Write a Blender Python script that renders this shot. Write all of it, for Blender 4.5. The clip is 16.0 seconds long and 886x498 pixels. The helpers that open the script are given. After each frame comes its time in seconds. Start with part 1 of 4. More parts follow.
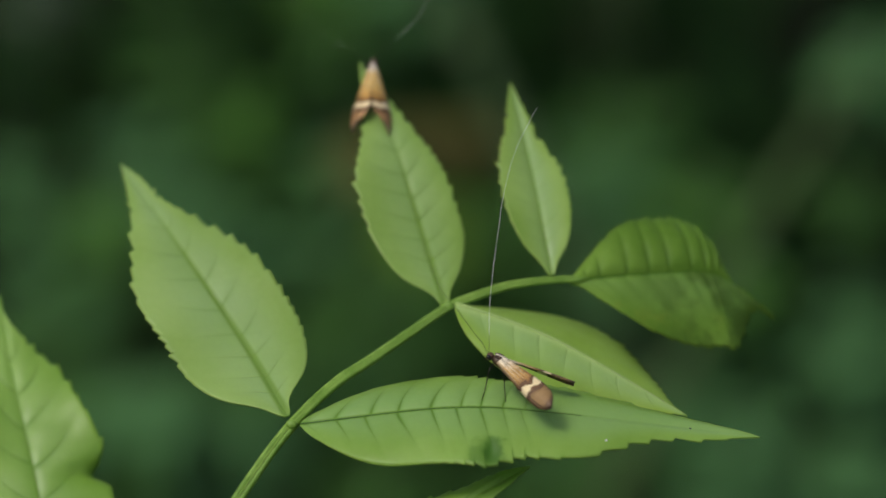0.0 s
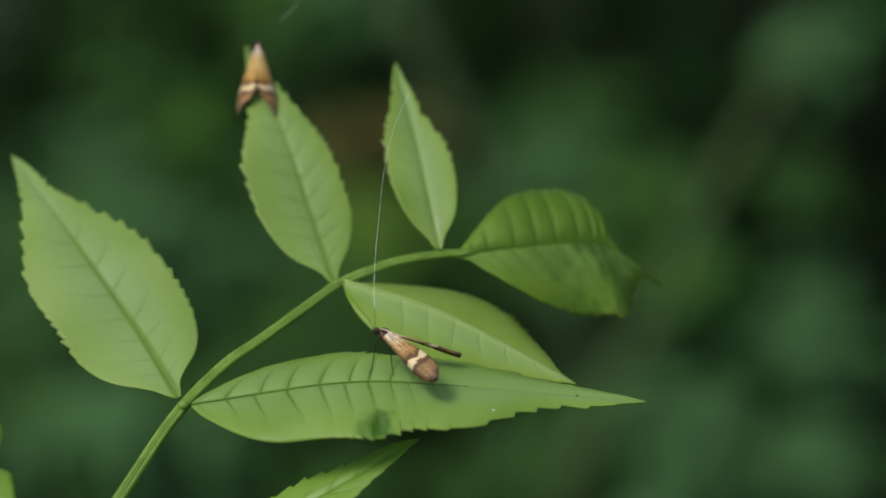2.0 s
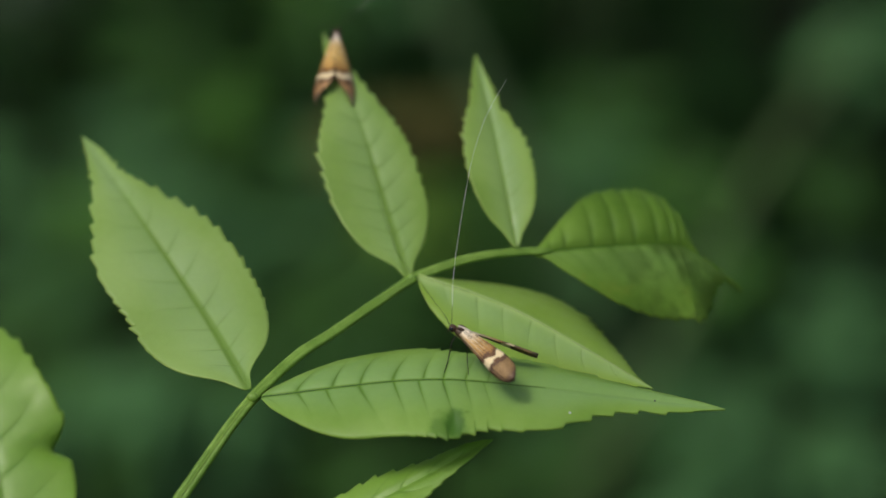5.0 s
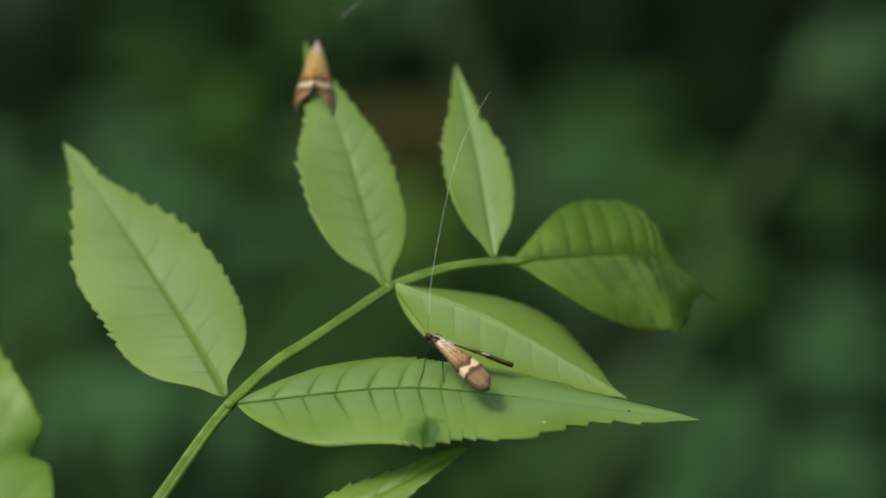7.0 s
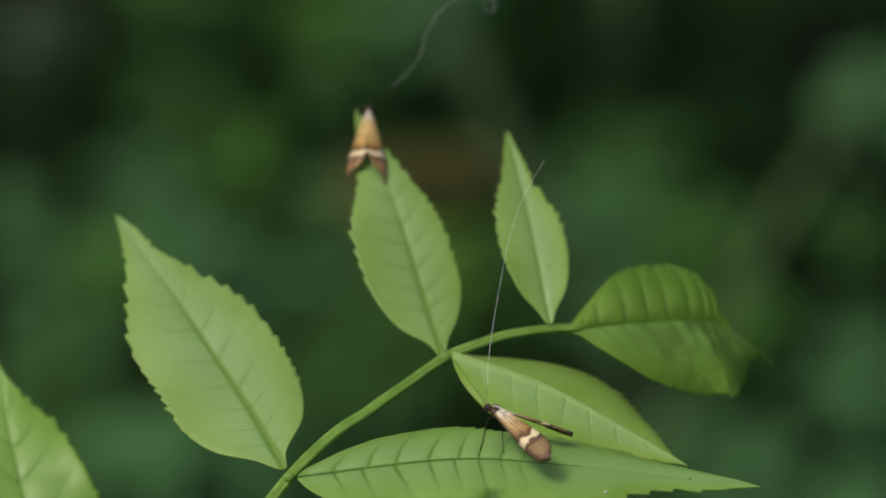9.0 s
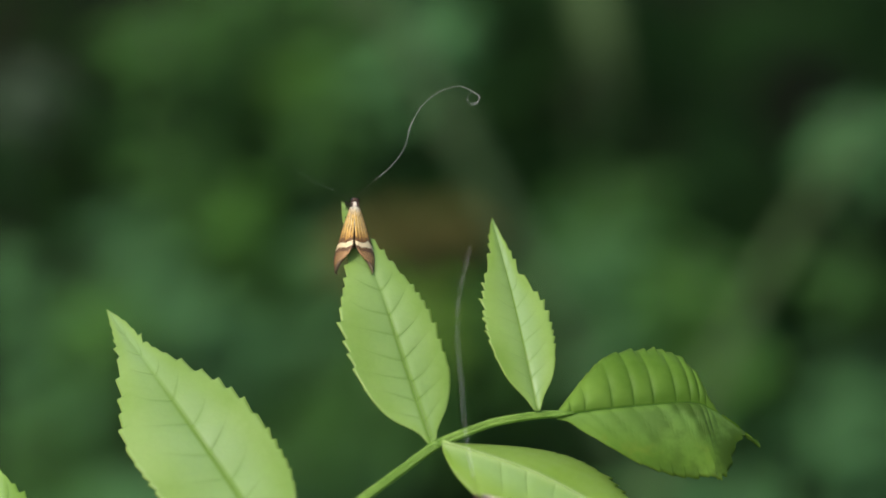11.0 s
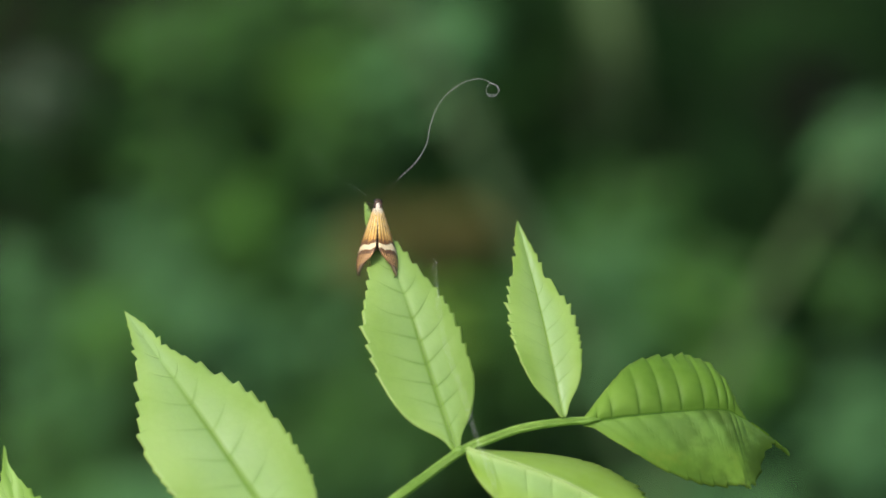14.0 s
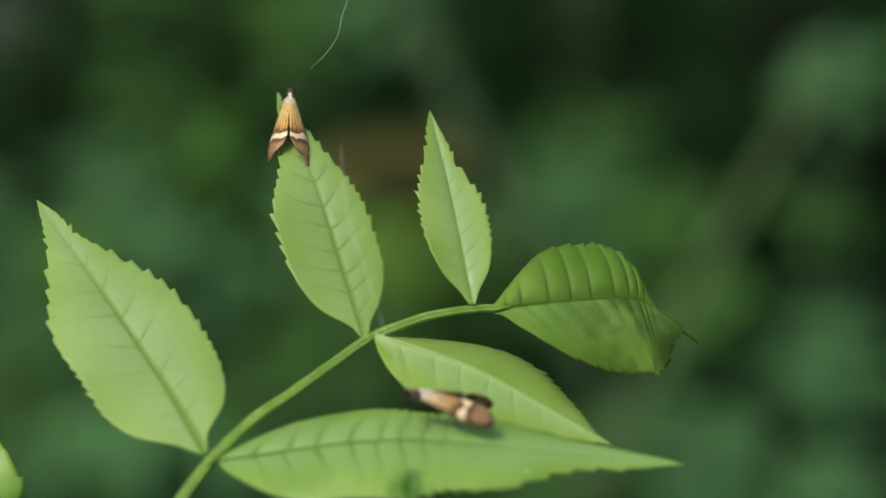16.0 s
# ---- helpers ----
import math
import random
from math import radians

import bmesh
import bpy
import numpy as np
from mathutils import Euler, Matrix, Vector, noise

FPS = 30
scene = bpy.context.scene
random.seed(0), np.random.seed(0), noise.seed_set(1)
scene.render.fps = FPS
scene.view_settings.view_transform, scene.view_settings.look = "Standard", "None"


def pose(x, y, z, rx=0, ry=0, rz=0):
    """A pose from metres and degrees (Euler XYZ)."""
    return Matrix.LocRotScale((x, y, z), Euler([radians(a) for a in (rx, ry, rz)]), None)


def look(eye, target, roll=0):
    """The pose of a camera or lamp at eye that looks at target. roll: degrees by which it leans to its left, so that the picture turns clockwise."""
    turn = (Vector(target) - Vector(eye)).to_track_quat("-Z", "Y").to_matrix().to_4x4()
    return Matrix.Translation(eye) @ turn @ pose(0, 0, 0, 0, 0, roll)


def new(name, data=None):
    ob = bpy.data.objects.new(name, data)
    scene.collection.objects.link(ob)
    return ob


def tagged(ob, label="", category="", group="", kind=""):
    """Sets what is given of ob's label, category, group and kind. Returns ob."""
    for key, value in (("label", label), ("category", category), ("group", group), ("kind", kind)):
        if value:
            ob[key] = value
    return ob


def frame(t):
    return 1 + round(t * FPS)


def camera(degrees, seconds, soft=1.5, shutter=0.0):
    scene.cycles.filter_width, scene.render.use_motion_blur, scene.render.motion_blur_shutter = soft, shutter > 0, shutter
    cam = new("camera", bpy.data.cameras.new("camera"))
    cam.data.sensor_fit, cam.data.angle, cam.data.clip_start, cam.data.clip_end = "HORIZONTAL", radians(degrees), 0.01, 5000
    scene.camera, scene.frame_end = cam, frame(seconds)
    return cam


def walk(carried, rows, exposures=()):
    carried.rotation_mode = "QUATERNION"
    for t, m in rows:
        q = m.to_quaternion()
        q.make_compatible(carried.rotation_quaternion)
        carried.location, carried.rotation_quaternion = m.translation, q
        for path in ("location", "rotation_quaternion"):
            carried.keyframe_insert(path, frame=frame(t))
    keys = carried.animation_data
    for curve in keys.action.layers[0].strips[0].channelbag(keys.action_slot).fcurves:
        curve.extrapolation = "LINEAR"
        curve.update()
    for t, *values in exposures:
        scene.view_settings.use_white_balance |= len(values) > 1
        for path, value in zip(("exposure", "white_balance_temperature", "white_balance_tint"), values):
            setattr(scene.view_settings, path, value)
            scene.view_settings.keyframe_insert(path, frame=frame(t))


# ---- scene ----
# ---- camera and its path ----
cam = camera(15.0, 16.0, soft=1.7)
cam.data.dof.use_dof = True
cam.data.dof.aperture_fstop = 11.0
focus = new("focus_point")
cam.data.dof.focus_object = focus
PATH = [
    (0, pose(0.00000, -0.34645, 1.10005, 60.002, -0.001, 0.002)),
    (0.5, pose(0.00165, -0.34655, 1.09973, 60.052, -0.265, 0.353)),
    (1, pose(0.00749, -0.34358, 1.09874, 59.889, 0.460, -0.321)),
    (1.5, pose(0.00638, -0.34672, 1.09944, 59.895, 0.209, -0.218)),
    (2, pose(0.01156, -0.35140, 1.09983, 59.931, 1.543, -1.224)),
    (2.5, pose(0.00594, -0.35124, 1.09964, 59.931, 0.662, -0.620)),
    (3, pose(0.00553, -0.34266, 1.09783, 59.843, 0.323, -0.526)),
    (3.5, pose(0.00349, -0.34534, 1.09872, 59.863, 0.480, -0.527)),
    (4, pose(0.00458, -0.34847, 1.09989, 59.934, 0.036, -0.080)),
    (4.2, pose(0.00351, -0.34780, 1.09910, 59.889, 0.152, -0.151)),
    (6.3, pose(0.00370, -0.34168, 1.09565, 59.784, -0.296, -0.125)),
    (6.5, pose(0.00405, -0.34375, 1.09697, 59.785, 0.282, -0.473)),
    (7, pose(0.00675, -0.34564, 1.09821, 59.845, -0.369, 0.169)),
    (7.5, pose(0.00922, -0.34729, 1.09906, 60.001, 0.676, -0.652)),
    (8, pose(0.00647, -0.34684, 1.09837, 59.927, 0.653, -0.685)),
    (8.5, pose(0.00418, -0.34436, 1.10099, 60.015, 0.197, -0.175)),
    (9, pose(0.00114, -0.34242, 1.10209, 60.306, 0.409, -0.112)),
    (9.5, pose(0.00120, -0.34561, 1.10665, 60.823, 1.302, -0.871)),
    (10, pose(-0.00218, -0.34679, 1.10928, 61.027, 0.771, -0.399)),
    (10.2, pose(0.00171, -0.34627, 1.11005, 61.042, 1.521, -0.926)),
    (12.3, pose(0.00154, -0.33960, 1.10731, 61.105, 0.908, -0.523)),
    (12.5, pose(0.00010, -0.33860, 1.10719, 61.156, 0.912, -0.511)),
    (13, pose(-0.00124, -0.34173, 1.10895, 61.224, 0.862, -0.547)),
    (13.5, pose(-0.00135, -0.33685, 1.10691, 61.222, 0.532, -0.285)),
    (14, pose(-0.00086, -0.33742, 1.10624, 61.040, 1.070, -0.599)),
    (14.5, pose(0.00057, -0.33702, 1.10439, 60.918, 0.834, -0.486)),
    (15, pose(0.00229, -0.33875, 1.10378, 60.711, 0.981, -0.538)),
    (15.5, pose(0.00934, -0.33808, 1.10098, 60.380, 1.400, -0.930)),
    (16, pose(0.00882, -0.34161, 1.09988, 60.177, 0.939, -0.686)),
]
EXPOSURES = [(0.0, 0.0), (8.5, 0.0), (10.2, 0.26), (12.3, 0.9), (14.0, 0.86), (15.0, 0.76), (15.5, 0.6), (16.0, 0.46)]
walk(cam, PATH, EXPOSURES)

# ---- overcast daylight ----
world = bpy.data.worlds.new("overcast_sky")
scene.world = world
world.use_nodes = True
sky = world.node_tree.nodes.new("ShaderNodeTexSky")
sky.sky_type, sky.sun_disc = "NISHITA", False
sky.sun_elevation, sky.sun_rotation = radians(62), radians(236)
sky.air_density, sky.dust_density, sky.ozone_density = 1.0, 4.0, 0.6
back = world.node_tree.nodes["Background"]
back.inputs["Strength"].default_value = 0.11
world.node_tree.links.new(sky.outputs[0], back.inputs["Color"])
sun = new("sun", bpy.data.lights.new("sun", "SUN"))
sun.data.energy, sun.data.angle, sun.data.color = 1.4, radians(14), (1.0, 0.96, 0.88)
sun.matrix_world = look((-0.45, -0.30, 1.9), (0.0, 0.0, 0.9))

MM = 0.001


# ---- node helpers ----
def material(name):
    m = bpy.data.materials.new(name)
    m.use_nodes = True
    return m, m.node_tree, m.node_tree.nodes["Principled BSDF"]


def node(tree, kind, **given):
    """A shader node; its inputs by name or place, each a value or another node's output."""
    n = tree.nodes.new(kind)
    for key, value in given.items():
        socket = n.inputs[int(key[1:])] if key[0] == "i" and key[1:].isdigit() else n.inputs[key.replace("_", " ")]
        if isinstance(value, bpy.types.NodeSocket):
            tree.links.new(value, socket)
        else:
            socket.default_value = value
    return n


def calc(tree, op, a, b=0.0, c=0.0):
    n = node(tree, "ShaderNodeMath", i0=a, i1=b, i2=c)
    n.operation = op
    return n.outputs[0]


def smooth(tree, value, low, high, a=0.0, b=1.0):
    n = node(tree, "ShaderNodeMapRange", Value=value, From_Min=low, From_Max=high, To_Min=a, To_Max=b)
    n.interpolation_type = "SMOOTHSTEP"
    return n.outputs[0]


def mixed(tree, amount, a, b):
    n = tree.nodes.new("ShaderNodeMix")
    n.data_type = "RGBA"
    for socket, value in ((n.inputs[0], amount), (n.inputs[6], a), (n.inputs[7], b)):
        if isinstance(value, bpy.types.NodeSocket):
            tree.links.new(value, socket)
        else:
            socket.default_value = (*value, 1.0) if isinstance(value, tuple) and len(value) == 3 else value
    return n.outputs[2]


def noisy(tree, scale, detail=3.0, rough=0.55, where=None):
    n = node(tree, "ShaderNodeTexNoise", Scale=scale, Detail=detail, Roughness=rough)
    if where is not None:
        tree.links.new(where, n.inputs["Vector"])
    return n.outputs["Fac"]


def object_place(tree):
    return tree.nodes.new("ShaderNodeTexCoord").outputs["Object"]


def uv_parts(tree, layer):
    n = tree.nodes.new("ShaderNodeUVMap")
    n.uv_map = layer
    s = node(tree, "ShaderNodeSeparateXYZ", i0=n.outputs[0])
    return s.outputs[0], s.outputs[1]


def leafy(tree, bsdf, colour, thin, amount):
    """Gives a leaf its light from behind."""
    t = node(tree, "ShaderNodeBsdfTranslucent", Color=thin)
    mix = node(tree, "ShaderNodeMixShader", i0=amount, i1=bsdf.outputs[0], i2=t.outputs[0])
    tree.links.new(colour, bsdf.inputs["Base Color"])
    tree.links.new(mix.outputs[0], tree.nodes["Material Output"].inputs["Surface"])


# ---- materials ----
def leaflet_material(name, deep, light, ribs=0.38, rib=0.45, rib_end=0.8, rib_dark=0.85, nets=0.05, painted_sheen=0.3, sheen=0.42, gloss=0.6, reach=0.95, blotch=0.0, spot=None, upper=1.0, fades=1.4, painted_sheen_upper=None, under=1.0, rib_pale=None):
    """Living leaf blade: midrib, side veins and net veins from the blade's own coordinates, sky sheen painted pale
    along the middle.
    """
    m, tree, bsdf = material(name)
    s, v = uv_parts(tree, "blade")
    _, across = uv_parts(tree, "metric")
    phase, _ = uv_parts(tree, "net")
    q = calc(tree, "ABSOLUTE", calc(tree, "MULTIPLY_ADD", v, 2.0, -1.0))
    place = object_place(tree)
    right = calc(tree, "GREATER_THAN", v, 0.5)
    wander = calc(tree, "MULTIPLY_ADD", noisy(tree, 420.0, 2.0, 0.5, place), 0.12, -0.06)
    tri = calc(tree, "ABSOLUTE", calc(tree, "SUBTRACT", calc(tree, "FRACT", calc(tree, "ADD", phase, calc(tree, "MULTIPLY_ADD", wander, q, 0.5))), 0.5))
    sided = calc(tree, "MULTIPLY_ADD", right, under - upper, upper)
    fade = calc(tree, "MULTIPLY", smooth(tree, q, reach, 0.1), calc(tree, "MULTIPLY", smooth(tree, s, fades, fades - 0.3), sided))
    thin = calc(tree, "MULTIPLY_ADD", q, -0.05, 0.085)
    vein = calc(tree, "MULTIPLY", smooth(tree, calc(tree, "DIVIDE", tri, thin), 1.0, 0.1), fade)
    haze = calc(tree, "MULTIPLY", smooth(tree, tri, 0.22, 0.0), fade)
    wide = calc(tree, "MULTIPLY_ADD", s, -0.72 * rib, rib)
    stripe = calc(tree, "MULTIPLY", smooth(tree, calc(tree, "DIVIDE", calc(tree, "ABSOLUTE", across), wide), 1.0, 0.35), smooth(tree, s, rib_end, rib_end - 0.4))
    net = node(tree, "ShaderNodeTexVoronoi", Vector=place, Scale=950.0)
    net.feature = "DISTANCE_TO_EDGE"
    netted = smooth(tree, net.outputs["Distance"], 0.12, 0.0)
    tone = mixed(tree, smooth(tree, noisy(tree, 70.0, 4.0, 0.6, place), 0.34, 0.66), deep, light)
    # paler, bluer colour painted in where the blade would reflect the sky
    sheen_upper = upper if painted_sheen_upper is None else painted_sheen_upper
    sheen_side = calc(tree, "MULTIPLY_ADD", right, 1.0 - sheen_upper, sheen_upper)
    sheen_mask = calc(tree, "MULTIPLY", calc(tree, "MULTIPLY", sheen_side, smooth(tree, q, 0.85, 0.2)), smooth(tree, noisy(tree, 110.0, 3.0, 0.6, place), 0.3, 0.65, 0.65 * painted_sheen, painted_sheen))
    tone = mixed(tree, sheen_mask, tone, (light[0] * 1.03, light[1] * 1.03, light[2] * 2.3))
    grain = smooth(tree, noisy(tree, 900.0, 4.0, 0.6, place), 0.3, 0.72)
    tone = mixed(tree, calc(tree, "MULTIPLY", grain, 0.14), tone, (light[0] * 1.25, light[1] * 1.15, light[2] * 1.3))
    darker = (deep[0] * 0.52, deep[1] * 0.62, deep[2] * 0.38)
    tone = mixed(tree, calc(tree, "MULTIPLY", haze, 0.3 * ribs), tone, darker)
    tone = mixed(tree, calc(tree, "MULTIPLY", vein, ribs), tone, darker)
    tone = mixed(tree, calc(tree, "MULTIPLY", netted, nets), tone, darker)
    tone = mixed(tree, calc(tree, "MULTIPLY", stripe, rib_dark), tone, rib_pale or (deep[0] * 0.62, deep[1] * 0.72, deep[2] * 0.3))
    tone = mixed(tree, smooth(tree, q, 0.96, 1.0, 0.0, 0.3), tone, (light[0] * 1.35, light[1] * 1.12, light[2]))
    if blotch:
        sick = calc(tree, "MULTIPLY", smooth(tree, noisy(tree, 210.0, 5.0, 0.62, place), 0.4, 0.56), smooth(tree, s, 0.2, 0.5))
        sick = calc(tree, "MULTIPLY", sick, calc(tree, "MULTIPLY", right, blotch))
        tone = mixed(tree, sick, tone, (0.040, 0.085, 0.004))
        yellow = calc(tree, "MULTIPLY", smooth(tree, noisy(tree, 240.0, 4.0, 0.6, place), 0.55, 0.7), calc(tree, "MULTIPLY", right, smooth(tree, q, 0.45, 0.8, 0.0, 0.45)))
        tone = mixed(tree, yellow, tone, (0.24, 0.30, 0.03))
        scar = calc(tree, "ADD", calc(tree, "POWER", calc(tree, "MULTIPLY", calc(tree, "SUBTRACT", s, 0.335), 60.0), 2.0), calc(tree, "POWER", calc(tree, "MULTIPLY", calc(tree, "SUBTRACT", v, 0.763), 28.0), 2.0))
        tone = mixed(tree, smooth(tree, calc(tree, "ADD", scar, noisy(tree, 800.0, 2.0, 0.6, place)), 1.9, 0.6, 0.0, 0.3), tone, (0.03, 0.075, 0.004))
    if spot:
        ragged = calc(tree, "MULTIPLY", noisy(tree, 380.0, 4.0, 0.65, place), 1.7)
        for ds, dv, rs, rv, deepness in spot:
            a = calc(tree, "POWER", calc(tree, "MULTIPLY", calc(tree, "SUBTRACT", s, ds), rs), 2.0)
            b = calc(tree, "POWER", calc(tree, "MULTIPLY", calc(tree, "SUBTRACT", v, dv), rv), 2.0)
            far = calc(tree, "ADD", calc(tree, "SQRT", calc(tree, "ADD", a, b)), ragged)
            tone = mixed(tree, smooth(tree, far, 1.95, 1.45, 0.0, deepness), tone, (0.055, 0.17, 0.008))
    height = calc(tree, "SUBTRACT", calc(tree, "MULTIPLY", noisy(tree, 1400.0, 3.0, 0.6, place), 0.25),
                  calc(tree, "ADD", calc(tree, "MULTIPLY", vein, 0.8), calc(tree, "MULTIPLY", netted, nets * 2.0)))
    bump = node(tree, "ShaderNodeBump", Height=height, Strength=0.45, Distance=0.16 * MM)
    tree.links.new(bump.outputs[0], bsdf.inputs["Normal"])
    tree.links.new(smooth(tree, noisy(tree, 500.0, 3.0, 0.6, place), 0.3, 0.7, sheen - 0.06, sheen + 0.12), bsdf.inputs["Roughness"])
    bsdf.inputs["Specular IOR Level"].default_value = gloss
    leafy(tree, bsdf, tone, (light[0] * 1.15, light[1] * 1.15, light[2] * 0.4, 1.0), 0.34)
    return m


def stalk_material(name, deep, light, scale=300.0, rough=0.5):
    m, tree, bsdf = material(name)
    place = object_place(tree)
    stretch = node(tree, "ShaderNodeMapping", Vector=place, Scale=(1.0, 1.0, 1.0))
    tone = mixed(tree, smooth(tree, noisy(tree, scale, 4.0, 0.6, stretch.outputs[0]), 0.32, 0.7), deep, light)
    fine = noisy(tree, scale * 6, 2.0, 0.6, place)
    tone = mixed(tree, calc(tree, "MULTIPLY", smooth(tree, fine, 0.45, 0.75), 0.25), tone, tuple(c * 0.6 for c in deep))
    tree.links.new(tone, bsdf.inputs["Base Color"])
    bump = node(tree, "ShaderNodeBump", Height=fine, Strength=0.25, Distance=0.08 * MM)
    tree.links.new(bump.outputs[0], bsdf.inputs["Normal"])
    bsdf.inputs["Roughness"].default_value = rough
    bsdf.inputs["Subsurface Weight"].default_value = 0.0
    return m


def wing_material(name, gold, amber, pale_base, lines_across=3.1, waist=0.012, mottle=0.25, fringe=(0.17, 0.125, 0.07), edge=0.78, wiggle=2.5, pale_to=0.14, outer_tone=(0.56, 0.32, 0.12), band=(0.55, 0.65), rays=4.2, ray_edge=0.18, costa_from=0.66, ray_gap=(0.05, 0.022, 0.012), dusk=0.9):
    """Scaled forewing: golden ground, dark streaks, a pale band between two brown ones and a fan of streaks beyond."""
    m, tree, bsdf = material(name)
    s, v = uv_parts(tree, "blade")
    place = object_place(tree)
    q = calc(tree, "MULTIPLY_ADD", v, 2.0, -1.0)
    wob = calc(tree, "MULTIPLY_ADD", noisy(tree, 1300.0, 3.0, 0.6, place), 0.10, -0.05)
    sb = calc(tree, "ADD", calc(tree, "ADD", s, wob), calc(tree, "MULTIPLY", calc(tree, "SINE", calc(tree, "MULTIPLY", q, 3.5)), 0.018))
    streak_at = calc(tree, "ADD", calc(tree, "MULTIPLY", q, lines_across), calc(tree, "MULTIPLY", wob, wiggle))
    streak = smooth(tree, calc(tree, "ABSOLUTE", calc(tree, "SUBTRACT", calc(tree, "FRACT", streak_at), 0.5)), 0.29, 0.44)
    fan_at = calc(tree, "ADD", calc(tree, "MULTIPLY", q, rays), calc(tree, "MULTIPLY", wob, 9.0))
    fan = smooth(tree, calc(tree, "ABSOLUTE", calc(tree, "SUBTRACT", calc(tree, "FRACT", fan_at), 0.5)), ray_edge, ray_edge + 0.16)
    brown, cream = (0.055, 0.026, 0.013), (0.80, 0.66, 0.38)
    base = mixed(tree, calc(tree, "ADD", smooth(tree, s, 0.0, pale_to), calc(tree, "MULTIPLY", smooth(tree, q, 0.0, 0.9), 0.8)), pale_base, gold)
    base = mixed(tree, smooth(tree, s, 0.30, 0.55), base, amber)
    base = mixed(tree, calc(tree, "MULTIPLY", calc(tree, "MULTIPLY", streak, smooth(tree, noisy(tree, 1100.0, 3.0, 0.7, place), 0.34, 0.54)), 0.94), base, brown)
    light_at = calc(tree, "ADD", calc(tree, "MULTIPLY", q, 2.3), calc(tree, "MULTIPLY_ADD", wob, 4.0, 0.3))
    lines = smooth(tree, calc(tree, "ABSOLUTE", calc(tree, "SUBTRACT", calc(tree, "FRACT", light_at), 0.5)), 0.36, 0.46)
    base = mixed(tree, calc(tree, "MULTIPLY", lines, smooth(tree, s, 0.55, 0.12, 0.0, 0.85)), base, pale_base)
    base = mixed(tree, smooth(tree, noisy(tree, 2200.0, 3.0, 0.7, place), 0.45, 0.65, 0.0, mottle), base, brown)
    outer = mixed(tree, calc(tree, "MULTIPLY", fan, 0.9), outer_tone, ray_gap)
    outer = mixed(tree, smooth(tree, s, edge, edge + 0.12), outer, (0.06, 0.032, 0.02))
    outer = mixed(tree, smooth(tree, calc(tree, "ADD", s, wob), 0.93, 0.97), outer, fringe)
    tone = mixed(tree, smooth(tree, sb, 0.655, 0.675), base, outer)
    dark = calc(tree, "MULTIPLY", smooth(tree, sb, 0.47, 0.515), smooth(tree, sb, 0.735, 0.695))
    tone = mixed(tree, calc(tree, "MULTIPLY", dark, dusk), tone, (0.07, 0.03, 0.016))
    pinch = calc(tree, "MULTIPLY", smooth(tree, calc(tree, "ABSOLUTE", calc(tree, "ADD", q, 0.2)), 0.7, 0.0), waist)
    pale = calc(tree, "MULTIPLY", smooth(tree, calc(tree, "SUBTRACT", sb, pinch), band[0] - 0.006, band[0] + 0.008), smooth(tree, calc(tree, "ADD", sb, pinch), band[1] + 0.006, band[1] - 0.008))
    tone = mixed(tree, pale, tone, cream)
    costa = calc(tree, "MULTIPLY", smooth(tree, q, costa_from, costa_from + 0.26), calc(tree, "SUBTRACT", 1.0, calc(tree, "MULTIPLY", pale, 0.7)))
    tone = mixed(tree, calc(tree, "MULTIPLY", costa, 0.75), tone, (0.06, 0.03, 0.016))
    scales = noisy(tree, 9000.0, 2.0, 0.6, place)
    tone = mixed(tree, calc(tree, "MULTIPLY", smooth(tree, scales, 0.45, 0.75), 0.25), tone, brown)
    tree.links.new(tone, bsdf.inputs["Base Color"])
    bump = node(tree, "ShaderNodeBump", Height=calc(tree, "ADD", scales, streak), Strength=0.35, Distance=0.05 * MM)
    tree.links.new(bump.outputs[0], bsdf.inputs["Normal"])
    bsdf.inputs["Roughness"].default_value = 0.42
    bsdf.inputs["Metallic"].default_value = 0.12
    bsdf.inputs["Specular IOR Level"].default_value = 0.3
    return m


def plain_material(name, dark, light, scale, rough=0.5, metal=0.0):
    m, tree, bsdf = material(name)
    place = object_place(tree)
    n = noisy(tree, scale, 4.0, 0.6, place)
    tree.links.new(mixed(tree, smooth(tree, n, 0.3, 0.7), dark, light), bsdf.inputs["Base Color"])
    bump = node(tree, "ShaderNodeBump", Height=n, Strength=0.3, Distance=0.25 / scale)
    tree.links.new(bump.outputs[0], bsdf.inputs["Normal"])
    bsdf.inputs["Roughness"].default_value = rough
    bsdf.inputs["Metallic"].default_value = metal
    return m


def herb_material(name, deep, light, through_light=0.25):
    """Leaves of the undergrowth, each of a slightly different green."""
    m, tree, bsdf = material(name)
    place = object_place(tree)
    own = tree.nodes.new("ShaderNodeNewGeometry").outputs["Random Per Island"]
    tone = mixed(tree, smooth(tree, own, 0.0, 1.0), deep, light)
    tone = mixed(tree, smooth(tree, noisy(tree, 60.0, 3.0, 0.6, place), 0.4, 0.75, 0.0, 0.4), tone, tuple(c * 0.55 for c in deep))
    bump = node(tree, "ShaderNodeBump", Height=noisy(tree, 220.0, 3.0, 0.6, place), Strength=0.3, Distance=0.001)
    tree.links.new(bump.outputs[0], bsdf.inputs["Normal"])
    bsdf.inputs["Roughness"].default_value = 0.65
    bsdf.inputs["Specular IOR Level"].default_value = 0.04
    leafy(tree, bsdf, tone, (light[0] * 1.2, light[1] * 1.3, light[2] * 0.6, 1.0), through_light)
    return m


